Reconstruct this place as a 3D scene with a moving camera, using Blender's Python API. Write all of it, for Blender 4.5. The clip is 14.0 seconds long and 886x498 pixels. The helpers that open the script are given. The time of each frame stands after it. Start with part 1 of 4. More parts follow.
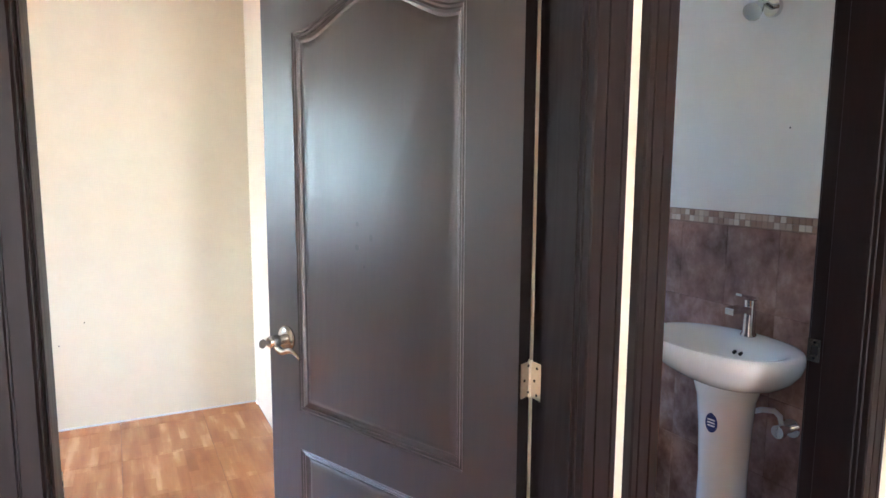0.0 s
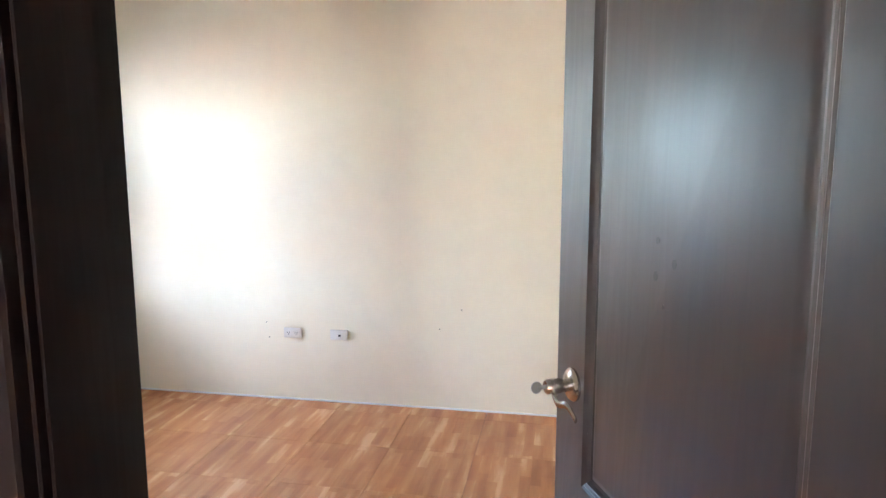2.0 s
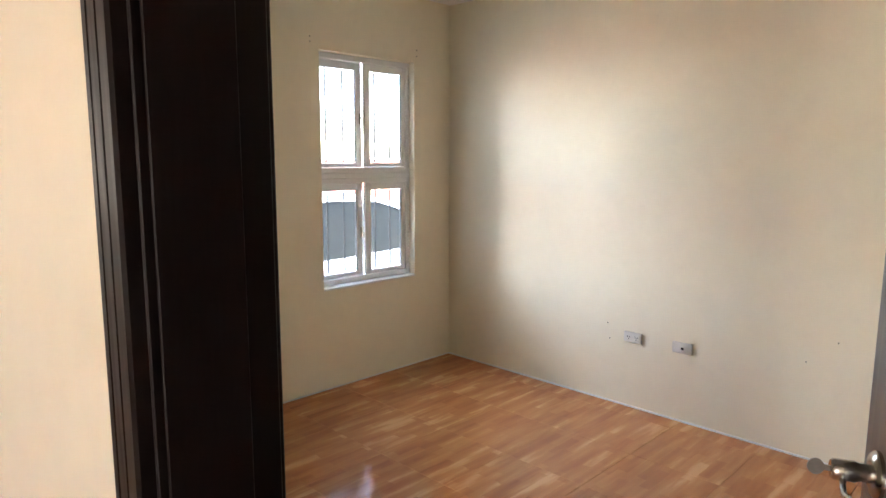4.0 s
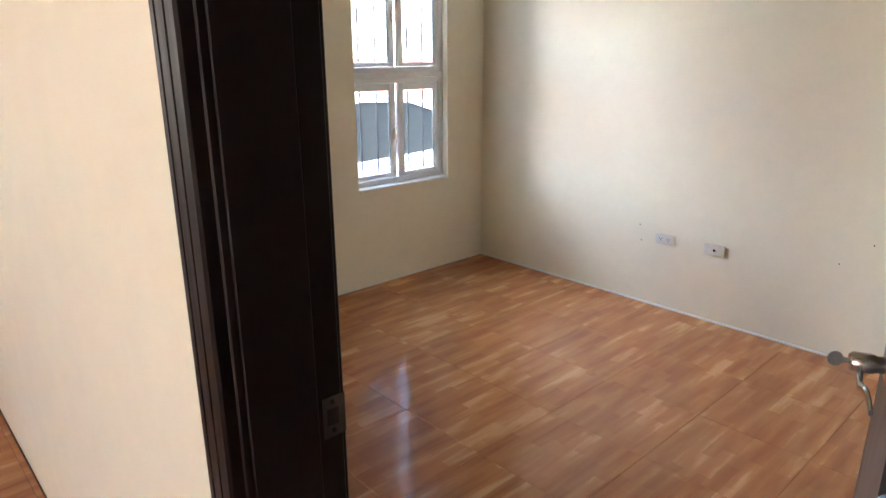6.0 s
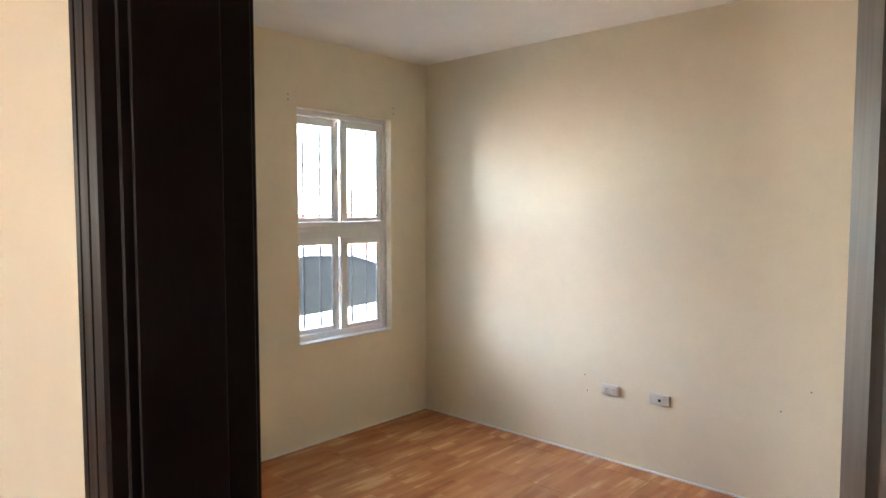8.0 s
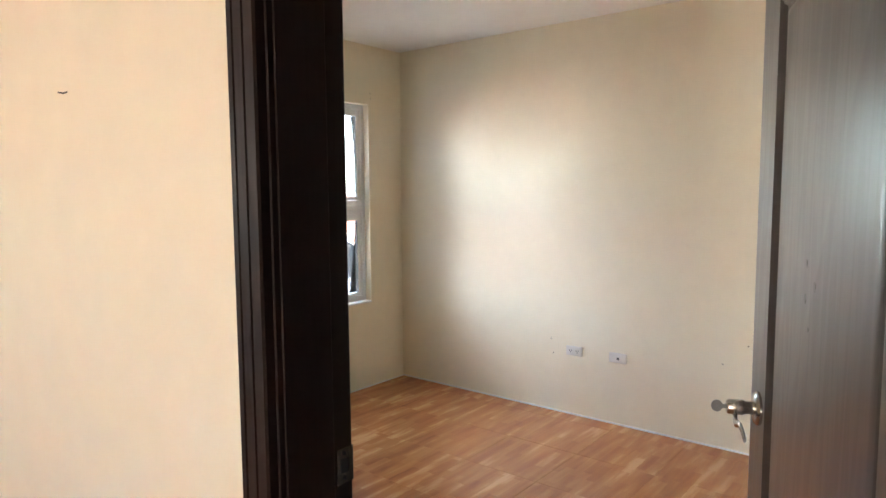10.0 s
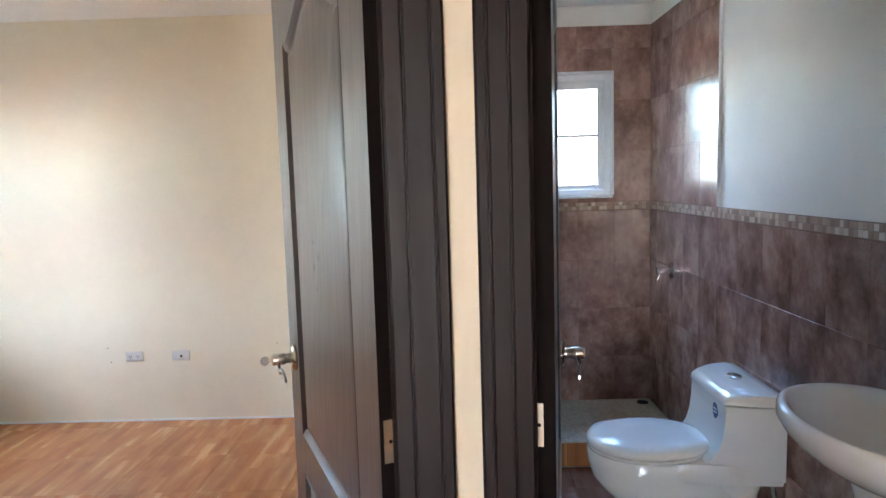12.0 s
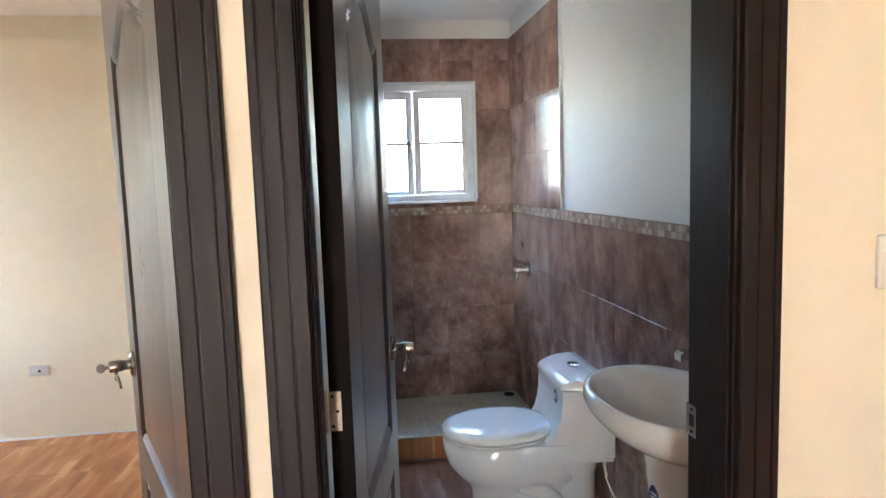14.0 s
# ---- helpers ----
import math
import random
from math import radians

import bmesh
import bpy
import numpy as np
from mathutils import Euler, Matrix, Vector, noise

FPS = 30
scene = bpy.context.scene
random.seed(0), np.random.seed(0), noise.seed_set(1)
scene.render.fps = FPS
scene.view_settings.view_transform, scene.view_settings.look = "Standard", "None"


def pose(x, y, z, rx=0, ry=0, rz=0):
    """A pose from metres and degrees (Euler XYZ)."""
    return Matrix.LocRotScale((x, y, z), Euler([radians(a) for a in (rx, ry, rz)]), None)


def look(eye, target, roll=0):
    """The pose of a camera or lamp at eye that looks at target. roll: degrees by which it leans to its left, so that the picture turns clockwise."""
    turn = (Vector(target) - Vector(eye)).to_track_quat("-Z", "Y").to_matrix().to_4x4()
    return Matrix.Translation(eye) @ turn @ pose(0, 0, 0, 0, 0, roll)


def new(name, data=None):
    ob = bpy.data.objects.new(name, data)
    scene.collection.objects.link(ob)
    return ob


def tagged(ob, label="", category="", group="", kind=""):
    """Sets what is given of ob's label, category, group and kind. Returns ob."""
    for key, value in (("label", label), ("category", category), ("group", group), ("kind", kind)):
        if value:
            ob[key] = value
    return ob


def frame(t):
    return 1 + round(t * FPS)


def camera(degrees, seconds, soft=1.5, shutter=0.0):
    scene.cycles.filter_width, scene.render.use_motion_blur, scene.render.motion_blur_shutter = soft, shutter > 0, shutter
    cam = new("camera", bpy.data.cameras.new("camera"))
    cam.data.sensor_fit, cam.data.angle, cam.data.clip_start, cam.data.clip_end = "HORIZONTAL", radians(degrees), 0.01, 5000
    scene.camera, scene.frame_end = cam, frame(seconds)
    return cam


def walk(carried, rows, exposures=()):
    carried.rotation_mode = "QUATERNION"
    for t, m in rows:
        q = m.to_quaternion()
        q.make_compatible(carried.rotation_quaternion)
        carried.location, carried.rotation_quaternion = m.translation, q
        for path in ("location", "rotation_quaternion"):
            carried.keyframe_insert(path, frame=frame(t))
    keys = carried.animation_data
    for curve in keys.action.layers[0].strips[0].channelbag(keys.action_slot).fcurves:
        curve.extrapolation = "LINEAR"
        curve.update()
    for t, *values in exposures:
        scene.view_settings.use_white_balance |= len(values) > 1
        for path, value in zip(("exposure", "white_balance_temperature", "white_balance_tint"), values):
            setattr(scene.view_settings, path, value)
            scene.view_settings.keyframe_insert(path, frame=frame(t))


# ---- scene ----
cam = camera(68.5, 14.0)
PATH = [
    (0, (0.091, -0.886, 1.477), (0.982, 0.886, 1.22), 0.3),
    (0.5, (0.167, -0.762, 1.484), (0.772, 1.124, 1.201), 0.4),
    (1, (0.263, -0.651, 1.465), (0.627, 1.299, 1.205), 0.0),
    (1.5, (0.372, -0.551, 1.462), (0.429, 1.429, 1.189), -0.2),
    (2, (0.446, -0.462, 1.462), (0.092, 1.487, 1.186), -0.1),
    (2.5, (0.456, -0.364, 1.461), (-0.17, 1.514, 1.178), -0.1),
    (3, (0.51, -0.283, 1.461), (-0.359, 1.496, 1.177), -0.2),
    (3.5, (0.602, -0.236, 1.457), (-0.586, 1.348, 1.173), 0.3),
    (4, (0.641, -0.234, 1.458), (-0.746, 1.178, 1.173), 0.2),
    (4.2, (0.647, -0.223, 1.454), (-0.780, 1.134, 1.094), 0.0),
    (6.3, (0.661, -0.279, 1.467), (-0.712, 1.039, 0.852), 0.1),
    (6.5, (0.654, -0.251, 1.456), (-0.617, 1.167, 0.848), 0.1),
    (7, (0.647, -0.249, 1.46), (-0.617, 1.209, 0.935), -0.3),
    (7.5, (0.648, -0.246, 1.458), (-0.673, 1.235, 1.205), -0.2),
    (8, (0.652, -0.249, 1.461), (-0.694, 1.225, 1.339), 0.0),
    (10.3, (0.837, -0.611, 1.454), (-0.357, 0.981, 1.245), -0.5),
    (10.5, (0.88, -0.631, 1.452), (-0.183, 1.05, 1.246), -0.8),
    (11, (0.911, -0.683, 1.461), (0.235, 1.187, 1.254), -1.2),
    (11.5, (0.895, -0.773, 1.461), (0.425, 1.16, 1.255), -1.3),
    (12, (0.894, -0.841, 1.462), (0.862, 1.148, 1.254), -1.7),
    (12.5, (0.974, -0.884, 1.465), (1.09, 1.102, 1.256), -1.7),
    (13, (1.05, -0.939, 1.469), (1.25, 1.04, 1.259), -1.9),
    (13.5, (1.065, -0.959, 1.47), (1.309, 1.015, 1.261), -1.8),
    (14, (1.063, -0.965, 1.469), (1.333, 1.005, 1.261), -1.9),
]
EXPOSURE = 4.9
walk(cam, [(t, look(eye, target, roll)) for t, eye, target, roll in PATH],
     exposures=[(t, EXPOSURE + e, k, 10) for t, e, k in (
         (0.0, 1.1, 5700), (1.5, 0.8, 5750), (3.0, 0.4, 5750), (3.5, 0.3, 5850), (4.0, 0.15, 6500), (6.5, 0.2, 5900), (7.0, 0.25, 5750), (7.5, 0.1, 6350), (8.0, 0.05, 6600),
         (10.5, 0.2, 6350), (11.5, 0.25, 5950), (12.5, 0.4, 6300), (14.0, 0.55, 6450))])

# ---------------------------------------------------------------- light
world = bpy.data.worlds.new("sky")
scene.world = world
world.use_nodes = True
wn = world.node_tree.nodes
sky = wn.new("ShaderNodeTexSky")
sky.sky_type = "NISHITA"
sky.sun_disc = False
sky.sun_elevation = radians(68)
sky.sun_rotation = radians(116)
world.node_tree.links.new(sky.outputs[0], wn["Background"].inputs[0])
wn["Background"].inputs[1].default_value = 0.15

sun = new("sun", bpy.data.lights.new("sun", "SUN"))
sun.data.energy, sun.data.angle, sun.data.color = 5.0, radians(0.5), (1.0, 0.94, 0.86)
sun.matrix_world = look((3.6, -1.8, 10.0), (0, 0, 0))


def daylight_fill(name, eye, target, w, h, watts, color):
    """Added area lamp that stands in for daylight at an opening."""
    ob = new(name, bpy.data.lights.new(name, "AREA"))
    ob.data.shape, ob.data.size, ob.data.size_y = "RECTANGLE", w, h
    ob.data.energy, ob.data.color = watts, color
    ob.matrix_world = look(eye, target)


daylight_fill("hall_west_daylight", (-3.29, -1.75, 1.52), (0, -1.75, 1.52), 0.48, 0.42, 0.20, (0.98, 0.92, 0.86))
# warm lamp added in the unseen south doorway to light the hall
daylight_fill("hall_south_fill", (0.4, -3.99, 1.1), (0.4, 0, 1.1), 0.40, 1.8, 0.34, (1.0, 0.68, 0.50))
# three unseen lamps out in the yard, added to brighten the bedroom
daylight_fill("bedroom_daylight_fill", (-8.6, 1.4, 2.7), (-2.6, 2.4, 1.4), 7.0, 4.4, 104, (0.94, 0.96, 1.0))
daylight_fill("bedroom_sky_fill", (-8.9, 2.8, 7.2), (-2.6, 2.4, 1.4), 10.6, 5.6, 105, (0.58, 0.76, 1.0))
daylight_fill("bedroom_side_fill", (-4.9, 0.2, 1.6), (-2.6, 2.7, 1.3), 2.4, 2.2, 0.9, (0.62, 0.80, 1.0))
# unseen lamp above the bathroom window, added to brighten the east wall
daylight_fill("bathroom_sky_fill", (1.44, 3.40, 2.38), (2.0, 1.3, 1.2), 0.7, 0.4, 2.4, (0.32, 0.58, 1.0))

# ---------------------------------------------------------------- materials
def mat(name, base, rough=0.5, metal=0.0, var=0.12, scale=6.0, bump=0.0, bump_scale=60.0, stretch=(1, 1, 1), spec=0.5, coat=0.0):
    """Principled surface with colour variation at two scales and fine relief."""
    m = bpy.data.materials.new(name)
    m.use_nodes = True
    nt, n = m.node_tree, m.node_tree.nodes
    p = n["Principled BSDF"]
    p.inputs["Roughness"].default_value, p.inputs["Metallic"].default_value = rough, metal
    p.inputs["Specular IOR Level"].default_value = spec
    p.inputs["Coat Weight"].default_value = coat
    p.inputs["Coat Roughness"].default_value = 0.36 if coat > 0.9 else 0.05
    geo, mp = n.new("ShaderNodeNewGeometry"), n.new("ShaderNodeMapping")
    mp.inputs["Scale"].default_value = stretch
    nt.links.new(geo.outputs["Position"], mp.inputs[0])
    a, b = n.new("ShaderNodeTexNoise"), n.new("ShaderNodeTexNoise")
    a.inputs["Scale"].default_value, a.inputs["Detail"].default_value = scale * 0.25, 3
    b.inputs["Scale"].default_value, b.inputs["Detail"].default_value = scale * 3, 6
    for q in (a, b):
        nt.links.new(mp.outputs[0], q.inputs["Vector"])
    add = n.new("ShaderNodeMath")
    nt.links.new(a.outputs[0], add.inputs[0])
    nt.links.new(b.outputs[0], add.inputs[1])
    rg = n.new("ShaderNodeMapRange")
    rg.inputs[1].default_value, rg.inputs[2].default_value = 0.6, 1.4
    rg.inputs[3].default_value, rg.inputs[4].default_value = 1 - var, 1 + var
    nt.links.new(add.outputs[0], rg.inputs[0])
    mul = n.new("ShaderNodeVectorMath")
    mul.operation = "SCALE"
    mul.inputs[0].default_value = base
    nt.links.new(rg.outputs[0], mul.inputs["Scale"])
    nt.links.new(mul.outputs[0], p.inputs["Base Color"])
    if bump:
        c, bp = n.new("ShaderNodeTexNoise"), n.new("ShaderNodeBump")
        c.inputs["Scale"].default_value, c.inputs["Detail"].default_value = bump_scale, 5
        bp.inputs["Strength"].default_value, bp.inputs["Distance"].default_value = bump, 0.002
        nt.links.new(mp.outputs[0], c.inputs["Vector"])
        nt.links.new(c.outputs[0], bp.inputs["Height"])
        nt.links.new(bp.outputs[0], p.inputs["Normal"])
    return m


def ramp(n, stops):
    r = n.new("ShaderNodeValToRGB")
    while len(r.color_ramp.elements) < len(stops):
        r.color_ramp.elements.new(0.5)
    for e, (pos, col) in zip(r.color_ramp.elements, stops):
        e.position, e.color = pos, (*col, 1)
    return r


def wood_tile_material(name="wood_print_tile", tone=(1, 1, 1)):
    """Glazed ceramic printed with short parquet strips running along y."""
    m = bpy.data.materials.new(name)
    m.use_nodes = True
    nt, n = m.node_tree, m.node_tree.nodes
    p = n["Principled BSDF"]
    p.inputs["Roughness"].default_value = 0.13
    geo, info = n.new("ShaderNodeNewGeometry"), n.new("ShaderNodeObjectInfo")
    rot = n.new("ShaderNodeMapping")
    rot.inputs["Rotation"].default_value = (0, 0, radians(90))
    nt.links.new(geo.outputs["Position"], rot.inputs[0])
    br = n.new("ShaderNodeTexBrick")
    br.offset, br.offset_frequency = 0.37, 2
    for key, v in (("Scale", 1.0), ("Mortar Size", 0.0), ("Brick Width", 0.21), ("Row Height", 0.049), ("Bias", 0.0)):
        br.inputs[key].default_value = v
    br.inputs["Color1"].default_value, br.inputs["Color2"].default_value = (0, 0, 0, 1), (1, 1, 1, 1)
    warp = n.new("ShaderNodeTexNoise")
    warp.inputs["Scale"].default_value = 14
    wm = n.new("ShaderNodeVectorMath")
    wm.operation = "MULTIPLY_ADD"
    wm.inputs[1].default_value = (0.03, 0.012, 0)
    nt.links.new(rot.outputs[0], warp.inputs["Vector"])
    nt.links.new(warp.outputs["Color"], wm.inputs[0])
    nt.links.new(rot.outputs[0], wm.inputs[2])
    nt.links.new(wm.outputs[0], br.inputs["Vector"])
    st = n.new("ShaderNodeMapping")
    st.inputs["Scale"].default_value = (30, 4.0, 1)
    nt.links.new(geo.outputs["Position"], st.inputs[0])
    off = n.new("ShaderNodeVectorMath")
    off.operation = "MULTIPLY_ADD"
    off.inputs[1].default_value = (7, 3, 5)
    comb = n.new("ShaderNodeCombineXYZ")
    for k in range(3):
        nt.links.new(info.outputs["Random"], comb.inputs[k])
    nt.links.new(comb.outputs[0], off.inputs[0])
    nt.links.new(st.outputs[0], off.inputs[2])
    ns = n.new("ShaderNodeTexNoise")
    ns.inputs["Scale"].default_value, ns.inputs["Detail"].default_value = 0.55, 5
    nt.links.new(off.outputs[0], ns.inputs["Vector"])
    mix = n.new("ShaderNodeMath")
    mix.operation = "MULTIPLY_ADD"
    mix.inputs[1].default_value = 0.2
    nt.links.new(br.outputs["Color"], mix.inputs[0])
    nt.links.new(ns.outputs[0], mix.inputs[2])
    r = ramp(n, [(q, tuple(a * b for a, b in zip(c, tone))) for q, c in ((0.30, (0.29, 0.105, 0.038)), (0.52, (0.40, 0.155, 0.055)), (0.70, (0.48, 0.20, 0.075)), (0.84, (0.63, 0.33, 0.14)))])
    nt.links.new(mix.outputs[0], r.inputs[0])
    nt.links.new(r.outputs[0], p.inputs["Base Color"])
    fine, bp = n.new("ShaderNodeTexNoise"), n.new("ShaderNodeBump")
    fine.inputs["Scale"].default_value = 9
    bp.inputs["Strength"].default_value, bp.inputs["Distance"].default_value = 0.12, 0.002
    nt.links.new(geo.outputs["Position"], fine.inputs["Vector"])
    nt.links.new(fine.outputs[0], bp.inputs["Height"])
    nt.links.new(bp.outputs[0], p.inputs["Normal"])
    return m


def stone_tile_material(name, dark, mid, light, rough, stretch):
    """Glazed wall tile with a clouded brown print."""
    m = bpy.data.materials.new(name)
    m.use_nodes = True
    nt, n = m.node_tree, m.node_tree.nodes
    p = n["Principled BSDF"]
    p.inputs["Roughness"].default_value = rough
    geo, info, mp = n.new("ShaderNodeNewGeometry"), n.new("ShaderNodeObjectInfo"), n.new("ShaderNodeMapping")
    mp.inputs["Scale"].default_value = stretch
    nt.links.new(geo.outputs["Position"], mp.inputs[0])
    a, b = n.new("ShaderNodeTexNoise"), n.new("ShaderNodeTexNoise")
    a.noise_dimensions = "4D"
    a.inputs["Scale"].default_value, a.inputs["Detail"].default_value, a.inputs["Roughness"].default_value = 6.5, 7, 0.62
    b.inputs["Scale"].default_value, b.inputs["Detail"].default_value = 40, 4
    w = n.new("ShaderNodeMath")
    w.operation = "MULTIPLY"
    w.inputs[1].default_value = 0.6
    nt.links.new(info.outputs["Random"], w.inputs[0])
    nt.links.new(w.outputs[0], a.inputs["W"])
    for q in (a, b):
        nt.links.new(mp.outputs[0], q.inputs["Vector"])
    add = n.new("ShaderNodeMath")
    add.operation = "MULTIPLY_ADD"
    add.inputs[1].default_value = 0.22
    nt.links.new(b.outputs[0], add.inputs[0])
    nt.links.new(a.outputs[0], add.inputs[2])
    r = ramp(n, [(0.46, dark), (0.62, mid), (0.76, light)])
    nt.links.new(add.outputs[0], r.inputs[0])
    nt.links.new(r.outputs[0], p.inputs["Base Color"])
    bp = n.new("ShaderNodeBump")
    bp.inputs["Strength"].default_value, bp.inputs["Distance"].default_value = 0.15, 0.002
    nt.links.new(a.outputs[0], bp.inputs["Height"])
    nt.links.new(bp.outputs[0], p.inputs["Normal"])
    return m


def mosaic_material():
    m = mat("mosaic_chip", (0.4, 0.26, 0.18), 0.35)
    nt, n = m.node_tree, m.node_tree.nodes
    geo = n.new("ShaderNodeNewGeometry")
    r = ramp(n, [(0.0, (0.25, 0.135, 0.09)), (0.4, (0.35, 0.22, 0.155)), (0.7, (0.50, 0.38, 0.28)), (1.0, (0.60, 0.50, 0.40))])
    nt.links.new(geo.outputs["Random Per Island"], r.inputs[0])
    nt.links.new(r.outputs[0], n["Principled BSDF"].inputs["Base Color"])
    return m


def dark_wood_material(name, base, spec, rough, coat):
    """Dark brown stained door skin with a vertical pressed grain."""
    m = mat(name, base, 0.4, spec=spec, coat=coat, var=0.2, scale=14, stretch=(5, 5, 0.35))
    nt, n = m.node_tree, m.node_tree.nodes
    p = n["Principled BSDF"]
    geo, mp, w = n.new("ShaderNodeNewGeometry"), n.new("ShaderNodeMapping"), n.new("ShaderNodeTexWave")
    mp.inputs["Scale"].default_value = (4, 4, 0.28)
    w.bands_direction = "DIAGONAL"
    w.inputs["Scale"].default_value, w.inputs["Distortion"].default_value = 6.0, 9.0
    w.inputs["Detail"].default_value, w.inputs["Detail Scale"].default_value = 4.0, 1.6
    nt.links.new(geo.outputs["Position"], mp.inputs[0])
    nt.links.new(mp.outputs[0], w.inputs["Vector"])
    bp = n.new("ShaderNodeBump")
    bp.inputs["Strength"].default_value, bp.inputs["Distance"].default_value = 0.045, 0.0015
    nt.links.new(w.outputs["Fac"], bp.inputs["Height"])
    nt.links.new(bp.outputs[0], p.inputs["Normal"])
    rr = n.new("ShaderNodeMapRange")
    rr.inputs[3].default_value, rr.inputs[4].default_value = rough, rough + 0.08
    nt.links.new(w.outputs["Fac"], rr.inputs[0])
    nt.links.new(rr.outputs[0], p.inputs["Roughness"])
    return m


def glass_material():
    m = bpy.data.materials.new("window_glass")
    m.use_nodes = True
    nt, n = m.node_tree, m.node_tree.nodes
    n.remove(n["Principled BSDF"])
    tr, gl, mx, fr = n.new("ShaderNodeBsdfTransparent"), n.new("ShaderNodeBsdfGlossy"), n.new("ShaderNodeMixShader"), n.new("ShaderNodeFresnel")
    tr.inputs[0].default_value = (0.93, 0.96, 0.97, 1)
    gl.inputs["Roughness"].default_value = 0.02
    fr.inputs[0].default_value = 1.45
    nt.links.new(fr.outputs[0], mx.inputs[0])
    nt.links.new(tr.outputs[0], mx.inputs[1])
    nt.links.new(gl.outputs[0], mx.inputs[2])
    nt.links.new(mx.outputs[0], n["Material Output"].inputs[0])
    return m


CREAM = mat("cream_wall_paint", (0.84, 0.765, 0.60), 0.62, var=0.035, scale=3, bump=0.25, bump_scale=90)
CEIL = mat("ceiling_white_paint", (0.86, 0.84, 0.80), 0.8, var=0.03, scale=3, bump=0.2, bump_scale=60)
WHITE = mat("bathroom_white_paint", (0.78, 0.76, 0.72), 0.6, var=0.03, scale=3, bump=0.2, bump_scale=80)
GROUT = mat("floor_grout", (0.17, 0.085, 0.045), 0.85, bump=0.3)
WGROUT = mat("wall_grout", (0.26, 0.16, 0.12), 0.8, bump=0.3)
PALEGROUT = mat("pale_grout", (0.45, 0.42, 0.37), 0.85, bump=0.3)
WOODTILE = wood_tile_material()
# the same parquet print, toned darker and towards blue
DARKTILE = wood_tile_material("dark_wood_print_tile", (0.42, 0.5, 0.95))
STONE = stone_tile_material("brown_clouded_tile", (0.16, 0.085, 0.062), (0.30, 0.172, 0.138), (0.45, 0.29, 0.24), 0.2, (1, 1, 0.8))
SHOWER = stone_tile_material("beige_floor_tile", (0.42, 0.37, 0.30), (0.55, 0.50, 0.42), (0.64, 0.60, 0.52), 0.5, (9, 9, 9))
MOSAIC = mosaic_material()
WOOD = dark_wood_material("dark_stained_frame_wood", (0.0135, 0.0072, 0.0070), 0.24, 0.42, 0.0)
EDGE = mat("dark_matte_edge", (0.010, 0.0065, 0.006), 0.75, spec=0.12, var=0.25, scale=14, stretch=(5, 5, 0.4), bump=0.2)
SKIN = dark_wood_material("dark_lacquered_door_skin", (0.023, 0.0155, 0.0165), 1.0, 0.36, 1.0)
NICKEL = mat("satin_nickel", (0.56, 0.52, 0.46), 0.24, metal=1.0, var=0.06, scale=30)
BRASS = mat("brushed_brass_steel", (0.55, 0.47, 0.36), 0.4, metal=1.0, var=0.1, scale=40, bump=0.1, bump_scale=200)
KEY = mat("worn_key_steel", (0.30, 0.28, 0.25), 0.45, metal=1.0, var=0.15, scale=60)
CHROME = mat("chrome", (0.72, 0.73, 0.75), 0.1, metal=1.0, var=0.03, scale=30)
PVC = mat("white_window_frame", (0.80, 0.81, 0.82), 0.35, var=0.03, scale=8)
CERAMIC = mat("white_glazed_ceramic", (0.80, 0.79, 0.77), 0.12, var=0.02, scale=4, coat=0.4)
PLASTIC = mat("white_plastic_plate", (0.74, 0.71, 0.66), 0.4, var=0.03, scale=30)
# black pieces stand in for the shade inside holes; also colours the scratch
BLACK = mat("black_void", (0.015, 0.014, 0.014), 0.7)
RUBBER = mat("black_rubber", (0.02, 0.02, 0.02), 0.75, bump=0.2)
IRON = mat("dark_painted_iron", (0.014, 0.014, 0.016), 0.6, spec=0.15, bump=0.2, bump_scale=120)
BLUE = mat("blue_paper_sticker", (0.012, 0.03, 0.16), 0.4, var=0.05)
PAPER = mat("white_print", (0.7, 0.72, 0.76), 0.5)
SMUDGE = mat("grey_smudge", (0.010, 0.008, 0.008), 0.46, spec=0.9, var=0.3, scale=60, coat=0.95)
GLASS = glass_material()
CARPAINT = mat("silver_car_paint", (0.27, 0.285, 0.31), 0.25, metal=0.35, var=0.03, coat=0.6)
CARGLASS = mat("tinted_car_glass", (0.004, 0.0045, 0.005), 0.12, var=0.05, spec=0.05)
LAMPRED = mat("red_lamp_plastic", (0.35, 0.015, 0.012), 0.2)
ASPHALT = mat("dry_concrete_ground", (0.46, 0.43, 0.38), 0.9, var=0.2, scale=2, bump=0.5, bump_scale=30)
SALMON = mat("salmon_wall_paint", (0.36, 0.13, 0.085), 0.8, var=0.1, scale=2, bump=0.3)
NEIGHBOUR = mat("white_rendered_wall", (0.74, 0.74, 0.73), 0.85, var=0.05, scale=2, bump=0.3)
EXTERIOR = mat("exterior_render", (0.66, 0.58, 0.45), 0.85, var=0.06, scale=2, bump=0.4)

# ---------------------------------------------------------------- builders
def at_world(ob):
    p = Vector((0, 0, 0))
    while ob:
        p += ob.location
        ob = ob.parent
    return p


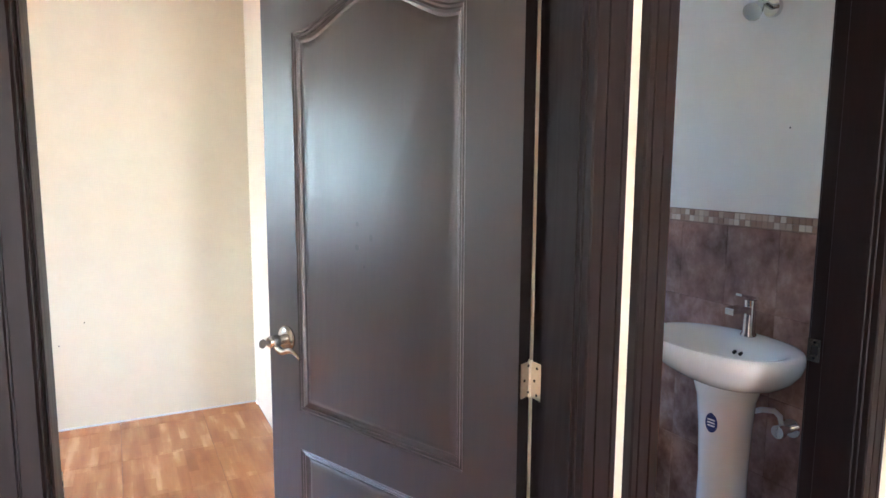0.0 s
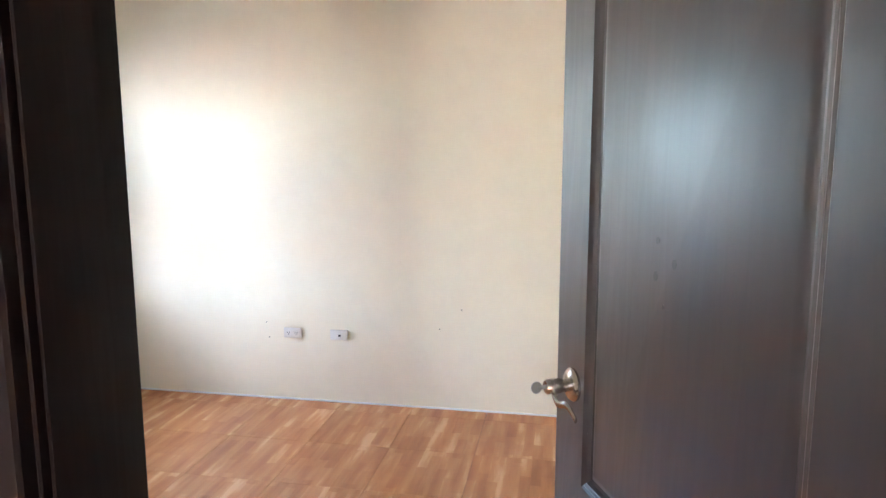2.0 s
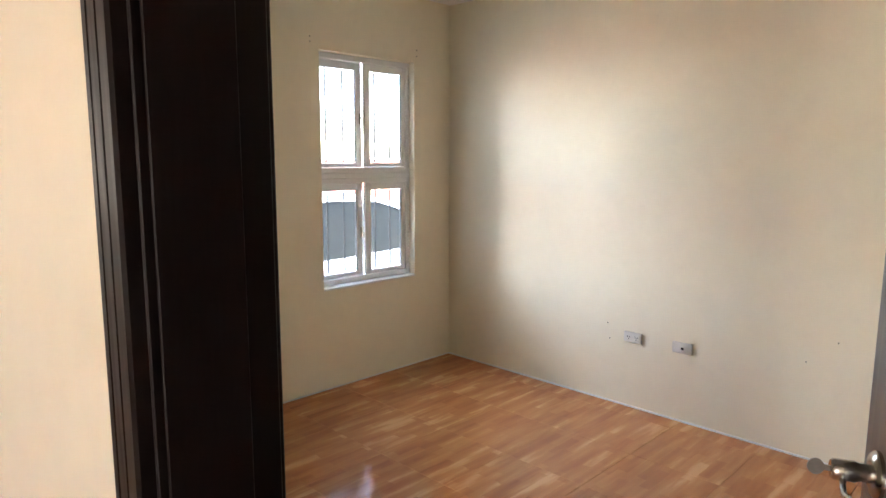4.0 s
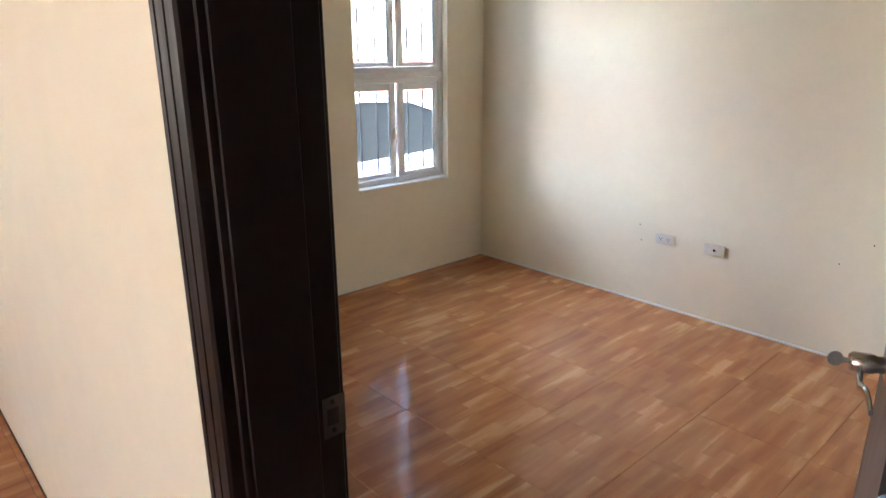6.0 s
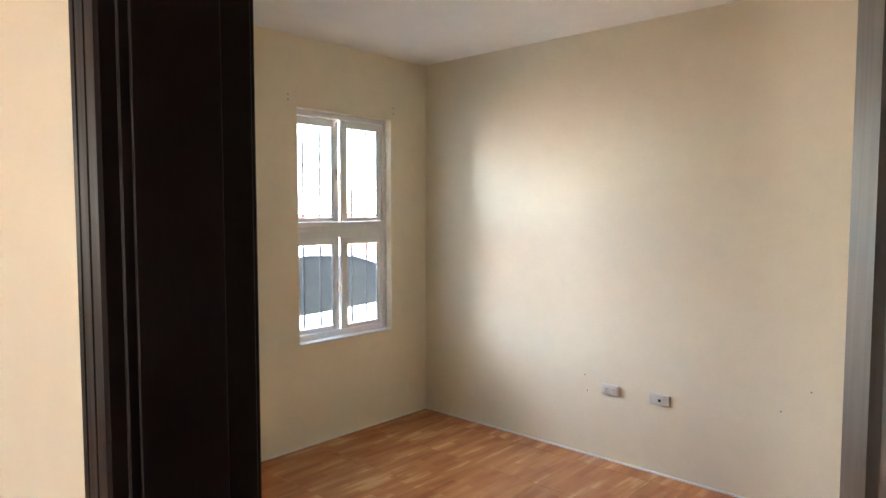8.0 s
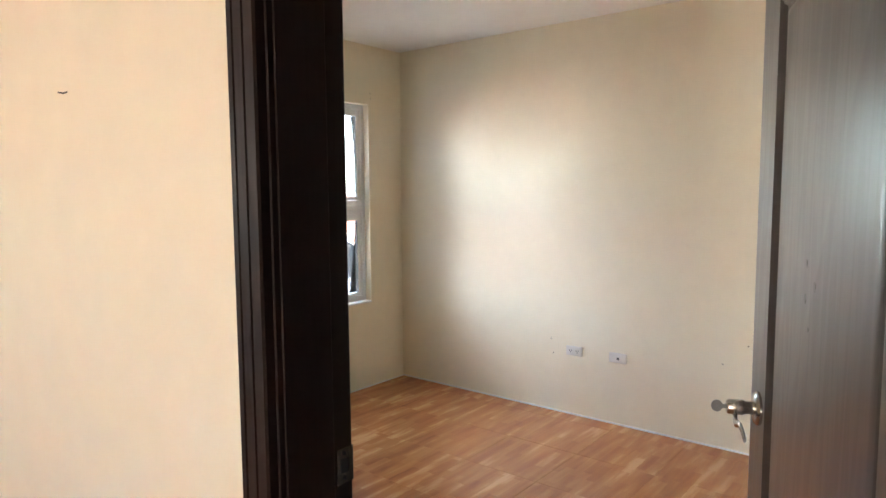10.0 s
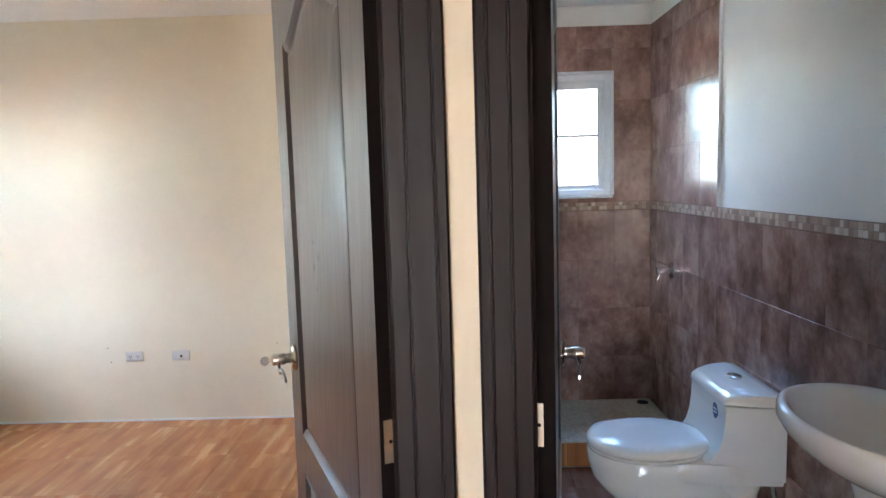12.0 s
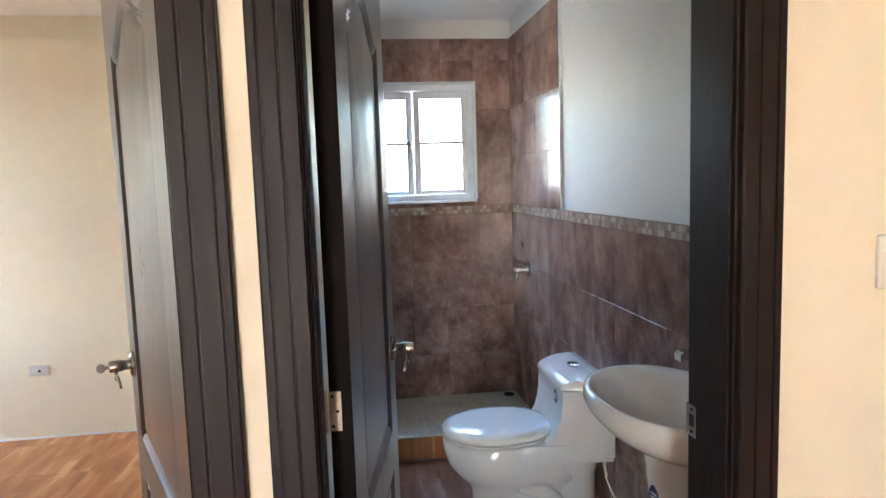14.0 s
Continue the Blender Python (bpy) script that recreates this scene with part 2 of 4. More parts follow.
def part(name, bm, material, parent=None, label="", smooth=False):
    """Links a bmesh given in world coordinates as one mesh, under a thing or a part."""
    bmesh.ops.recalc_face_normals(bm, faces=bm.faces)
    if parent:
        bmesh.ops.translate(bm, verts=bm.verts, vec=-at_world(parent))
    me = bpy.data.meshes.new(name)
    bm.to_mesh(me)
    bm.free()
    me.materials.append(material)
    if smooth:
        for f in me.polygons:
            f.use_smooth = True
        me.set_sharp_from_angle(angle=radians(smooth))
    ob = new(name, me)
    if parent:
        ob.parent = parent
    if label:
        tagged(ob, label)
    return ob


def thing(name, base, label, category, group="", kind=""):
    ob = new(name)
    ob.location = base
    ob.empty_display_size = 0.05
    return tagged(ob, label, category, group, kind)


def add_box(bm, x0, x1, y0, y1, z0, z1, bevel=0.0, segments=1):
    made = bmesh.ops.create_cube(bm, size=1)["verts"]
    for v in made:
        v.co = Vector(((x0 + x1) / 2 + v.co.x * (x1 - x0), (y0 + y1) / 2 + v.co.y * (y1 - y0), (z0 + z1) / 2 + v.co.z * (z1 - z0)))
    if bevel:
        edges = list({e for v in made for e in v.link_edges})
        bmesh.ops.bevel(bm, geom=edges, offset=bevel, segments=segments, affect="EDGES", profile=0.5)
    return bm


def box(x0, x1, y0, y1, z0, z1, bevel=0.0, segments=1):
    return add_box(bmesh.new(), x0, x1, y0, y1, z0, z1, bevel, segments)


def boxes(*rows):
    bm = bmesh.new()
    for r in rows:
        add_box(bm, *r)
    return bm


def loft(sections, cap0=True, cap1=True, bm=None):
    """Skin between closed loops of equal length."""
    bm = bm or bmesh.new()
    rows = [[bm.verts.new(p) for p in s] for s in sections]
    n = len(rows[0])
    for a, b in zip(rows, rows[1:]):
        for i in range(n):
            bm.faces.new((a[i], a[(i + 1) % n], b[(i + 1) % n], b[i]))
    if cap0:
        bm.faces.new(rows[0][::-1])
    if cap1:
        bm.faces.new(rows[-1])
    return bm


def oval(cx, cy, z, a, b, n=40, power=2.0, back=None):
    out = []
    for i in range(n):
        t = 2 * math.pi * i / n
        c, s = math.cos(t), math.sin(t)
        x = cx + a * math.copysign(abs(c) ** (2 / power), c)
        y = cy + b * math.copysign(abs(s) ** (2 / power), s)
        out.append((min(x, back) if back else x, y, z))
    return out


def tube(points, radius, n=12, bm=None):
    """Round bar along a line of points."""
    pts = [Vector(p) for p in points]
    secs = []
    for i, p in enumerate(pts):
        d = (pts[min(i + 1, len(pts) - 1)] - pts[max(i - 1, 0)]).normalized()
        side = d.cross(Vector((0.13, 0.21, 0.97)) if abs(d.z) < 0.9 else Vector((0.9, 0.3, 0.1))).normalized()
        up = side.cross(d)
        r = radius[i] if isinstance(radius, (list, tuple)) else radius
        secs.append([p + r * (math.cos(2 * math.pi * k / n) * side + math.sin(2 * math.pi * k / n) * up) for k in range(n)])
    return loft(secs, bm=bm)


# ---------------------------------------------------------------- structure
WALLH = 2.62
def structure(name, bm, material, label, category):
    return tagged(part(name, bm, material), label, category, kind="structure")


floor = structure("floor", boxes((-2.60, 0.94, 0.01, 3.13, -0.25, -0.010), (-3.3, 3.3, -4.0, 0.01, -0.25, -0.010)), GROUT,
                  "floor of glossy square tiles printed like orange-brown parquet", "floor")
bath_floor = structure("bathroom_floor", box(0.94, 2.02, 0.01, 2.86, -0.25, 0.030), GROUT, "bathroom floor of brown wood-print tiles", "floor")
base = structure("plinth", box(-2.77, 2.16, -4.15, 3.29, -0.72, -0.26), EXTERIOR, "rendered plinth under the house", "plinth")

DOOR_H = 2.08
w_front = structure("wall_south", boxes((-3.3, -0.03, 0.010, 0.146, 0, WALLH), (-0.03, 0.838, 0.010, 0.146, DOOR_H + 0.03, WALLH),
                                      (0.838, 0.968, 0.010, 0.146, 0, WALLH), (0.968, 1.70, 0.010, 0.146, DOOR_H + 0.03, WALLH),
                                      (1.70, 3.3, 0.010, 0.146, 0, WALLH)), CREAM, "cream painted wall with two doorways", "wall")
w_back = structure("wall_north", box(-2.617, 0.812, 3.145, 3.29, 0, WALLH), CREAM, "plain cream painted bedroom wall", "wall")
WY0, WY1, WZ0, WZ1 = 2.045, 2.803, 0.630, 2.066
w_left = structure("wall_west", boxes((-2.77, -2.617, 0.146, WY0, -0.05, WALLH), (-2.77, -2.617, WY1, 3.29, -0.05, WALLH),
                                    (-2.77, -2.617, WY0, WY1, -0.05, WZ0), (-2.77, -2.617, WY0, WY1, WZ1, WALLH)), CREAM,
                   "cream painted wall with a tall white window", "wall")
w_mid = structure("wall_partition", box(0.812, 0.95, 0.1465, 3.29, 0, WALLH), CREAM, "cream painted partition wall", "wall")
BX0, BX1, BZ0, BZ1 = 1.085, 1.796, 1.340, 2.032
BY = 2.856
w_bback = structure("bathroom_wall_north", boxes((0.95, BX0, BY + 0.012, 3.02, 0, WALLH), (BX1, 2.16, BY + 0.012, 3.02, 0, WALLH),
                                               (BX0, BX1, BY + 0.012, 3.02, 0, BZ0), (BX0, BX1, BY + 0.012, 3.02, BZ1, WALLH)), WHITE,
                    "bathroom wall of clouded brown tiles under a pale band", "wall")
w_bright = structure("bathroom_wall_east", box(2.025, 2.16, 0.146, BY + 0.012, 0, WALLH), WHITE,
                     "white painted bathroom wall over brown clouded tiles", "wall")
ceiling = structure("ceiling", box(-2.617, 0.812, 0.146, 3.145, 2.483, 2.60), CEIL, "plain white plaster bedroom ceiling", "ceiling")
bceil = structure("bathroom_ceiling", box(0.95, 2.025, 0.146, BY + 0.012, 2.395, 2.60), CEIL, "plain white bathroom ceiling", "ceiling")
hceil = structure("hall_ceiling", box(-3.3, 3.3, -4.0, 0.010, 2.483, 2.60), CEIL, "plain white hall ceiling", "ceiling")
# the unseen rest of the hall, closed, with a window towards the street
structure("hall_wall_west", boxes((-3.42, -3.3, -4.0, -2.0, 0, WALLH), (-3.42, -3.3, -1.5, 0.146, 0, WALLH), (-3.42, -3.3, -2.0, -1.5, 0, 1.30),
                                  (-3.42, -3.3, -2.0, -1.5, 1.74, WALLH)), CREAM, "cream hall wall with a window opening", "wall")
structure("hall_wall_east", box(3.3, 3.42, -4.0, 0.146, 0, WALLH), CREAM, "plain cream hall wall", "wall")
# this doorway is unseen, added so that light reaches the hall
structure("hall_wall_south", boxes((-3.42, 0.18, -4.12, -4.0, 0, WALLH), (0.62, 3.42, -4.12, -4.0, 0, WALLH), (0.18, 0.62, -4.12, -4.0, 2.08, WALLH)), CREAM, "unseen cream hall wall with a doorway added for light", "wall")
# never in view; added to keep the sun out of the rooms
structure("roof", boxes((-3.6, 3.6, -4.3, 0.2, 2.63, 2.78), (-2.86, 3.6, 0.2, 3.5, 2.63, 2.78)), EXTERIOR, "unseen flat roof slab added to block the sun", "roof")

# thin pale bead of caulk along the bedroom's floor
structure("baseboard", boxes((-2.612, 0.808, 3.137, 3.145, 0, 0.009), (-2.617, -2.610, 0.15, 3.145, 0, 0.006)), PVC,
          "thin pale caulk bead where wall meets floor", "trim")


# ---------------------------------------------------------------- doors
def outline(u0, u1, z0, z1, arch, inset):
    """Panel outline, with a swept arch on its top edge, inset towards its middle."""
    a, b, lo, hi = u0 + inset, u1 - inset, z0 + inset, z1 - inset
    pts = [(a, lo), (b, lo)]
    if not arch:
        return pts + [(b, hi), (a, hi)]
    n = 28
    for i in range(n + 1):
        s = i / n
        k = 0.5 - 0.5 * math.cos(2 * math.pi * min(max((s - 0.06) / 0.88, 0), 1))
        pts.append((b + (a - b) * s, hi + arch * k ** 0.75))
    return pts


def leaf_mesh(put, width, z0, z1, thick, panels):
    """Moulded door skin on both faces: flat stiles, ridged moulding, slightly raised field."""
    bm = bmesh.new()
    steps = [(0.0, 0.0), (0.004, 0.0035), (0.008, 0.001), (0.012, 0.0045), (0.016, 0.0025), (0.021, 0.0085), (0.027, 0.010), (0.036, 0.006), (0.044, 0.0045)]
    rims = []
    for face, sign in ((0.0, 1), (thick, -1)):
        outer = [bm.verts.new(put(u, face, z)) for u, z in ((0, z0), (width, z0), (width, z1), (0, z1))]
        rims.append(outer)
        edges = [bm.edges.new((outer[i], outer[(i + 1) % 4])) for i in range(4)]
        for p in panels:
            rows = [[bm.verts.new(put(u, face + sign * depth, z)) for u, z in outline(*p, inset)] for inset, depth in steps]
            n = len(rows[0])
            edges += [bm.edges.new((rows[0][i], rows[0][(i + 1) % n])) for i in range(n)]
            for a, b in zip(rows, rows[1:]):
                for i in range(n):
                    bm.faces.new((a[i], a[(i + 1) % n], b[(i + 1) % n], b[i]))
            bm.faces.new(rows[-1])
        bmesh.ops.triangle_fill(bm, use_beauty=True, use_dissolve=False, edges=edges)
    for i in range(4):
        bm.faces.new((rims[0][i], rims[0][(i + 1) % 4], rims[1][(i + 1) % 4], rims[1][i]))
    return bm


def lever_handle(put, thing_ob, u, z, thick, with_key):
    """Round rose, cylinder, drooping lever; on both faces of the leaf."""
    for face, sign in ((0.0, -1), (thick, 1)):
        def ring(du, v, dz, r, n=24):
            return [put(u + du + r * math.cos(2 * math.pi * k / n), face + sign * v, z + dz + r * math.sin(2 * math.pi * k / n)) for k in range(n)]
        rose = part("rosette", loft([ring(0, 0.0, 0, 0.033), ring(0, 0.005, 0, 0.0335), ring(0, 0.010, 0, 0.029), ring(0, 0.012, 0, 0.018)]),
                    NICKEL, thing_ob, "round satin nickel rose", smooth=40)
        part("cylinder", loft([ring(0, 0.011, 0, 0.013), ring(0, 0.025, 0, 0.0125), ring(0, 0.030, 0, 0.015), ring(0, 0.056, 0, 0.015), ring(0, 0.060, 0, 0.012)]),
             NICKEL, rose, smooth=40)
        secs = []
        for i in range(13):
            s = i / 12
            du, dz = -0.105 * s, -0.006 - 0.022 * s - 0.010 * math.sin(2 * math.pi * s)
            h, w = 0.0095 - 0.004 * s, 0.0045 - 0.0015 * s
            v = 0.044 + 0.004 * math.sin(math.pi * s)
            secs.append([put(u + du, face + sign * (v + w * math.cos(2 * math.pi * k / 12)), z + dz + h * math.sin(2 * math.pi * k / 12)) for k in range(12)])
        part("lever", loft(secs), NICKEL, rose, smooth=50)
        if with_key and sign < 0:
            bm = bmesh.new()
            loft([[put(u + a * 0.0012, face - v, z + b * 0.004) for a, b in ((-1, -1), (1, -1), (1, 1), (-1, 1))] for v in (0.058, 0.070)], bm=bm)
            loft([[put(u + q, face - 0.078 + 0.011 * math.cos(2 * math.pi * k / 14), z + 0.012 * math.sin(2 * math.pi * k / 14)) for k in range(14)] for q in (-0.0012, 0.0012)], bm=bm)
            part("key", bm, KEY, rose, "small worn key in the lock")


def hinge_set(put, parent, x, y, sign, heights, inner=0.006, jamb_width=0.036):
    """Butt hinges: a plate on the jamb, a plate on the leaf's edge, and the knuckle."""
    for zc in heights:
        bm = box(min(x, x - sign * 0.003), max(x, x - sign * 0.003), y - jamb_width, y - 0.001, zc - 0.037, zc + 0.037, 0.0008)
        h = part("hinge", bm, BRASS, parent, "brushed metal butt hinge")
        secs = [[put(-0.0015 - q, v, zc + dz) for v, dz in ((inner, -0.035), (0.0405, -0.035), (0.0405, 0.035), (inner, 0.035))] for q in (0, 0.002)]
        part("hinge_plate", loft(secs), BRASS, h)
        part("knuckle", tube([(x - sign * 0.002, y + 0.004, zc - 0.038), (x - sign * 0.002, y + 0.004, zc + 0.038)], 0.004), BRASS, h, smooth=40)
        for v, dz in ((0.022, -0.027), (0.014, 0.0), (0.022, 0.027)):
            if jamb_width > 0.03:
                part("screw", tube([(x - sign * 0.003, y - v, zc + dz), (x - sign * 0.0042, y - v, zc + dz)], 0.003, 10), IRON, h)
            w = inner + (v - 0.008) * (0.0405 - inner) / 0.020
            part("screw", tube([put(-0.0034, w, zc + dz), put(-0.0044, w, zc + dz)], 0.003, 10), IRON, h)


def grooved_board(x0, x1, y0, y1, z0, z1, grooves):
    """Upright casing board with fine grooves down its front (y0)."""
    prof = [(x0, y1), (x0, y0 + 0.004), (x0 + 0.003, y0)]
    for g in grooves:
        prof += [(g - 0.0025, y0), (g - 0.001, y0 + 0.003), (g + 0.001, y0 + 0.003), (g + 0.0025, y0)]
    prof += [(x1 - 0.003, y0), (x1, y0 + 0.004), (x1, y1)]
    return loft([[(x, y, z) for x, y in prof] for z in (z0, z1)])


def doorway(name, x0, x1, c0, c1, label):
    """Lined opening: jambs, head, stops, and casings on both faces."""
    d = thing(name, ((x0 + x1) / 2, 0.07, 0), label, "door", kind="structure")
    for a, b in ((x0 - 0.029, x0), (x1, x1 + 0.029)):
        back = 0.145 if a < 0.9 < b + 0.1 else 0.150
        part("jamb", box(a, b, 0.006, back, 0, DOOR_H, 0.002), WOOD, d)
    part("head_jamb", box(x0 - 0.029, x1 + 0.029, 0.006, 0.150, DOOR_H + 0.001, DOOR_H + 0.029, 0.002), WOOD, d)
    for a, b in ((x0 + 0.0005, x0 + 0.004), (x1 - 0.004, x1 - 0.0005)):
        part("door_stop", box(a, b, 0.016, 0.112, 0, DOOR_H - 0.012, 0.002), WOOD, d)
    part("door_stop", box(x0 + 0.001, x1 - 0.001, 0.030, 0.112, DOOR_H - 0.011, DOOR_H - 0.0005, 0.002), WOOD, d)
    for y0, y1 in ((-0.013, 0.0095), (0.1465, 0.156)):
        front = y0 < 0
        for a, b in ((c0, x0 - 0.003), (x1 + 0.003, c1)):
            if not front and b > 0.7 and x1 < 0.9:
                continue
            if not front and a < 0.99 and x0 > 0.9:
                a = max(a, 0.952)
            w = b - a
            if front:
                part("casing", grooved_board(a, b, y0, y1, 0, DOOR_H + 0.09, (a + (0.016 if b < x1 else 0.026), b - (0.026 if b < x1 else 0.016))), WOOD, d)
            else:
                part("casing", box(a, b, y0, y1, 0, DOOR_H + 0.09, 0.002), WOOD, d)
        if front:
            part("head_casing", box(x0 - 0.003, x1 + 0.003, y0 + 0.001, y1, DOOR_H + 0.004, DOOR_H + 0.09, 0.002), WOOD, d)
    return d


def strike(parent, x, sign, y, z):
    s = part("strike_plate", boxes((min(x, x + sign * 0.002), max(x, x + sign * 0.002), y - 0.013, y + 0.022, z - 0.030, z - 0.012),
                                   (min(x, x + sign * 0.002), max(x, x + sign * 0.002), y - 0.013, y + 0.022, z + 0.012, z + 0.030),
                                   (min(x, x + sign * 0.002), max(x, x + sign * 0.002), y - 0.013, y - 0.006, z - 0.012, z + 0.012),
                                   (min(x, x + sign * 0.002), max(x, x + sign * 0.002), y + 0.012, y + 0.022, z - 0.012, z + 0.012)), NICKEL, parent, "nickel strike plate with a latch hole")
    part("latch_hole", box(min(x, x + sign * 0.001), max(x, x + sign * 0.001), y - 0.0055, y + 0.0115, z - 0.0115, z + 0.0115), BLACK, s)
    for dz in (-0.021, 0.021):
        part("screw", tube([(x + sign * 0.002, y + 0.003, z + dz), (x + sign * 0.003, y + 0.003, z + dz)], 0.0035, 10), IRON, s)


def dark_edges(leaf_ob):
    """The four narrow sides of a leaf are darker and duller than its faces."""
    me = leaf_ob.data
    me.materials.append(EDGE)
    for f in list(me.polygons)[-4:]:
        f.material_index = 1


T = 0.040
door_1 = doorway("door_1", 0.0, 0.808, -0.070, 0.889, "dark brown wooden door standing open into the bedroom")
A = radians(66.1)
def put_bed(u, v, z):
    # u runs from the hinge to the latch, v from the hall face to the room face
    return Vector((0.771 - u * math.cos(A) + v * math.sin(A), 0.138 + u * math.sin(A) + v * math.cos(A), z))
leaf = part("leaf", leaf_mesh(put_bed, 0.800, 0.008, DOOR_H - 0.004, T, [(0.135, 0.677, 0.829, 1.797, 0.072), (0.135, 0.677, 0.20, 0.726, 0)]), SKIN, door_1, "moulded two-panel leaf with an arched upper panel", smooth=25)
dark_edges(leaf)
lever_handle(put_bed, door_1, 0.722, 1.020, T, True)
hinge_set(put_bed, door_1, 0.808, 0.146, 1, (0.22, 1.058, 1.85))
strike(door_1, 0.0, 1, 0.131, 1.005)
for u, z, r in ((0.453, 1.339, 0.005), (0.408, 1.309, 0.006), (0.455, 1.284, 0.006), (0.432, 1.24, 0.003)):
    part("smudge", loft([[put_bed(u + r * math.cos(k * 0.628) * (0.8 + 0.4 * random.random()), 0.0041 - q, z + 1.3 * r * math.sin(k * 0.628)) for k in range(10)] for q in (0, 0.0004)]), SMUDGE, leaf, "dull fingerprint smudge")

door_2 = doorway("door_2", 0.998, 1.672, 0.926, 1.746, "dark brown wooden door standing open into the bathroom")
B = radians(80.0)
def put_bath(u, v, z):
    return Vector((1.047 + u * math.cos(B) - v * math.sin(B), 0.148 + u * math.sin(B) + v * math.cos(B), z))
leaf2 = part("leaf", leaf_mesh(put_bath, 0.640, 0.055, DOOR_H - 0.004, T, [(0.120, 0.530, 0.829, 1.797, 0.072), (0.120, 0.530, 0.20, 0.726, 0)]), SKIN, door_2, "moulded two-panel leaf with an arched upper panel", smooth=25)
dark_edges(leaf2)
lever_handle(put_bath, door_2, 0.578, 1.036, T, False)
hinge_set(put_bath, door_2, 0.998, 0.150, -1, (0.25, 1.076, 1.85), 0.019, 0.012)
strike(door_2, 1.672, -1, 0.131, 1.010)


# ---------------------------------------------------------------- windows
def slider(name, place, w, z0, z1, label, muntin=False, parent=None, si=0.047):
    """Two-leaf sliding window; place(s, d, z): s along the wall, d from the room outwards."""
    win = parent or thing(name, place(w / 2, 0.03, z0), label, "window", kind="structure")
    def bar(nm, s0, s1, d0, d1, a, b, material, up, bevel=0.003):
        p, q = place(s0, d0, a), place(s1, d1, b)
        return part(nm, box(min(p.x, q.x), max(p.x, q.x), min(p.y, q.y), max(p.y, q.y), a, b, bevel), material, up)
    fw = 0.034
    bar("window_frame", 0, fw, 0, 0.07, z0, z1, PVC, win)
    bar("window_frame", w - fw, w, 0, 0.07, z0, z1, PVC, win)
    bar("window_frame", fw, w - fw, 0, 0.07, z1 - fw, z1, PVC, win)
    bar("window_frame", fw, w - fw, 0, 0.07, z0, z0 + fw, PVC, win)
    mid, rb, rt = w / 2, 0.026, 0.046
    for k, (a, b, d) in enumerate(((fw, mid, 0.036), (mid, w - fw, 0.010))):
        a, b, lo, hi = a + 0.0005, b - 0.0005, z0 + fw + 0.001, z1 - fw - 0.001
        wa, wb = (0.030, si) if k == 0 else (si, 0.030)
        sash = bar("sash", a, a + wa, d, d + 0.024, lo, hi, PVC, win)
        bar("stile", b - wb, b, d, d + 0.024, lo, hi, PVC, sash)
        bar("rail", a + wa, b - wb, d, d + 0.024, lo, lo + rb, PVC, sash)
        bar("rail", a + wa, b - wb, d, d + 0.024, hi - rt, hi, PVC, sash)
        pane = bar("pane", a + wa - 0.004, b - wb + 0.004, d + 0.010, d + 0.014, lo + rb - 0.004, hi - rt + 0.004, GLASS, sash, 0)
        pane.visible_shadow = False
        for q in ((a + wa, a + wa + 0.004), (b - wb - 0.004, b - wb)):
            bar("gasket", q[0], q[1], d + 0.006, d + 0.018, lo + rb, hi - rt, RUBBER, sash, 0)
        if muntin:
            zc = (lo + hi) / 2
            bar("muntin", a + wa, b - wb, d + 0.005, d + 0.019, zc - 0.009, zc + 0.009, PVC, sash)
        if k == 0:
            zc = (lo + hi) / 2 - 0.02
            p = place(b - 0.016, d - 0.002, zc)
            latch = part("latch", box(p.x - 0.008, p.x + 0.008, p.y - 0.008, p.y + 0.008, zc - 0.035, zc + 0.035, 0.004), NICKEL, sash, "grey metal latch")
            out = place(b - 0.016, d - 0.028, zc)
            part("grip", tube([p + Vector((0, 0, 0.01)), out + Vector((0, 0, 0.0)), out + Vector((0, 0, -0.035))], 0.005), NICKEL, latch)
    return win


def bed_place(s, d, z):
    return Vector((-2.667 - d, WY0 + s, z))
def bath_place(s, d, z):
    return Vector((BX0 + s, BY + 0.030 + d, z))
window_1 = slider("window_1", bed_place, WY1 - WY0, 1.346, WZ1 - 0.002, "tall white framed sliding window in two tiers")
slider("window_1", bed_place, WY1 - WY0, WZ0 + 0.016, 1.314, "", parent=window_1)
part("transom", box(-2.735, -2.662, WY0 + 0.002, WY1 - 0.002, 1.3145, 1.3455, 0.003), PVC, window_1)
part("window_sill", box(-2.766, -2.606, WY0 + 0.001, WY1 - 0.001, WZ0 + 0.0005, WZ0 + 0.015, 0.003), PVC, window_1, "thin white sill")
window_2 = slider("window_2", bath_place, BX1 - BX0, BZ0 + 0.016, BZ1 - 0.002, "white framed two-leaf bathroom window", muntin=True, si=0.036)
part("window_sill", box(BX0 + 0.001, BX1 + 0.004, BY - 0.012, 2.99, BZ0 + 0.0005, BZ0 + 0.015, 0.003), PVC, window_2, "thin white sill")
part("trim_strip", box(BX1 - 0.001, BX1 + 0.012, BY - 0.006, BY + 0.010, BZ0 + 0.016, BZ1 + 0.010, 0.002), PVC, window_2)
part("trim_strip", box(BX0, BX1 - 0.002, BY - 0.006, BY + 0.010, BZ1 - 0.001, BZ1 + 0.010, 0.002), PVC, window_2)

guard = thing("window_grille", (-2.83, (WY0 + WY1) / 2, WZ0), "dark iron security bars outside the window", "grille")
for i in range(6):
    y = 2.100 + i * 0.133
    part("bar", tube([(-2.83, y, WZ0 - 0.06), (-2.83, y, WZ1 + 0.06)], 0.0072, 10), IRON, guard)
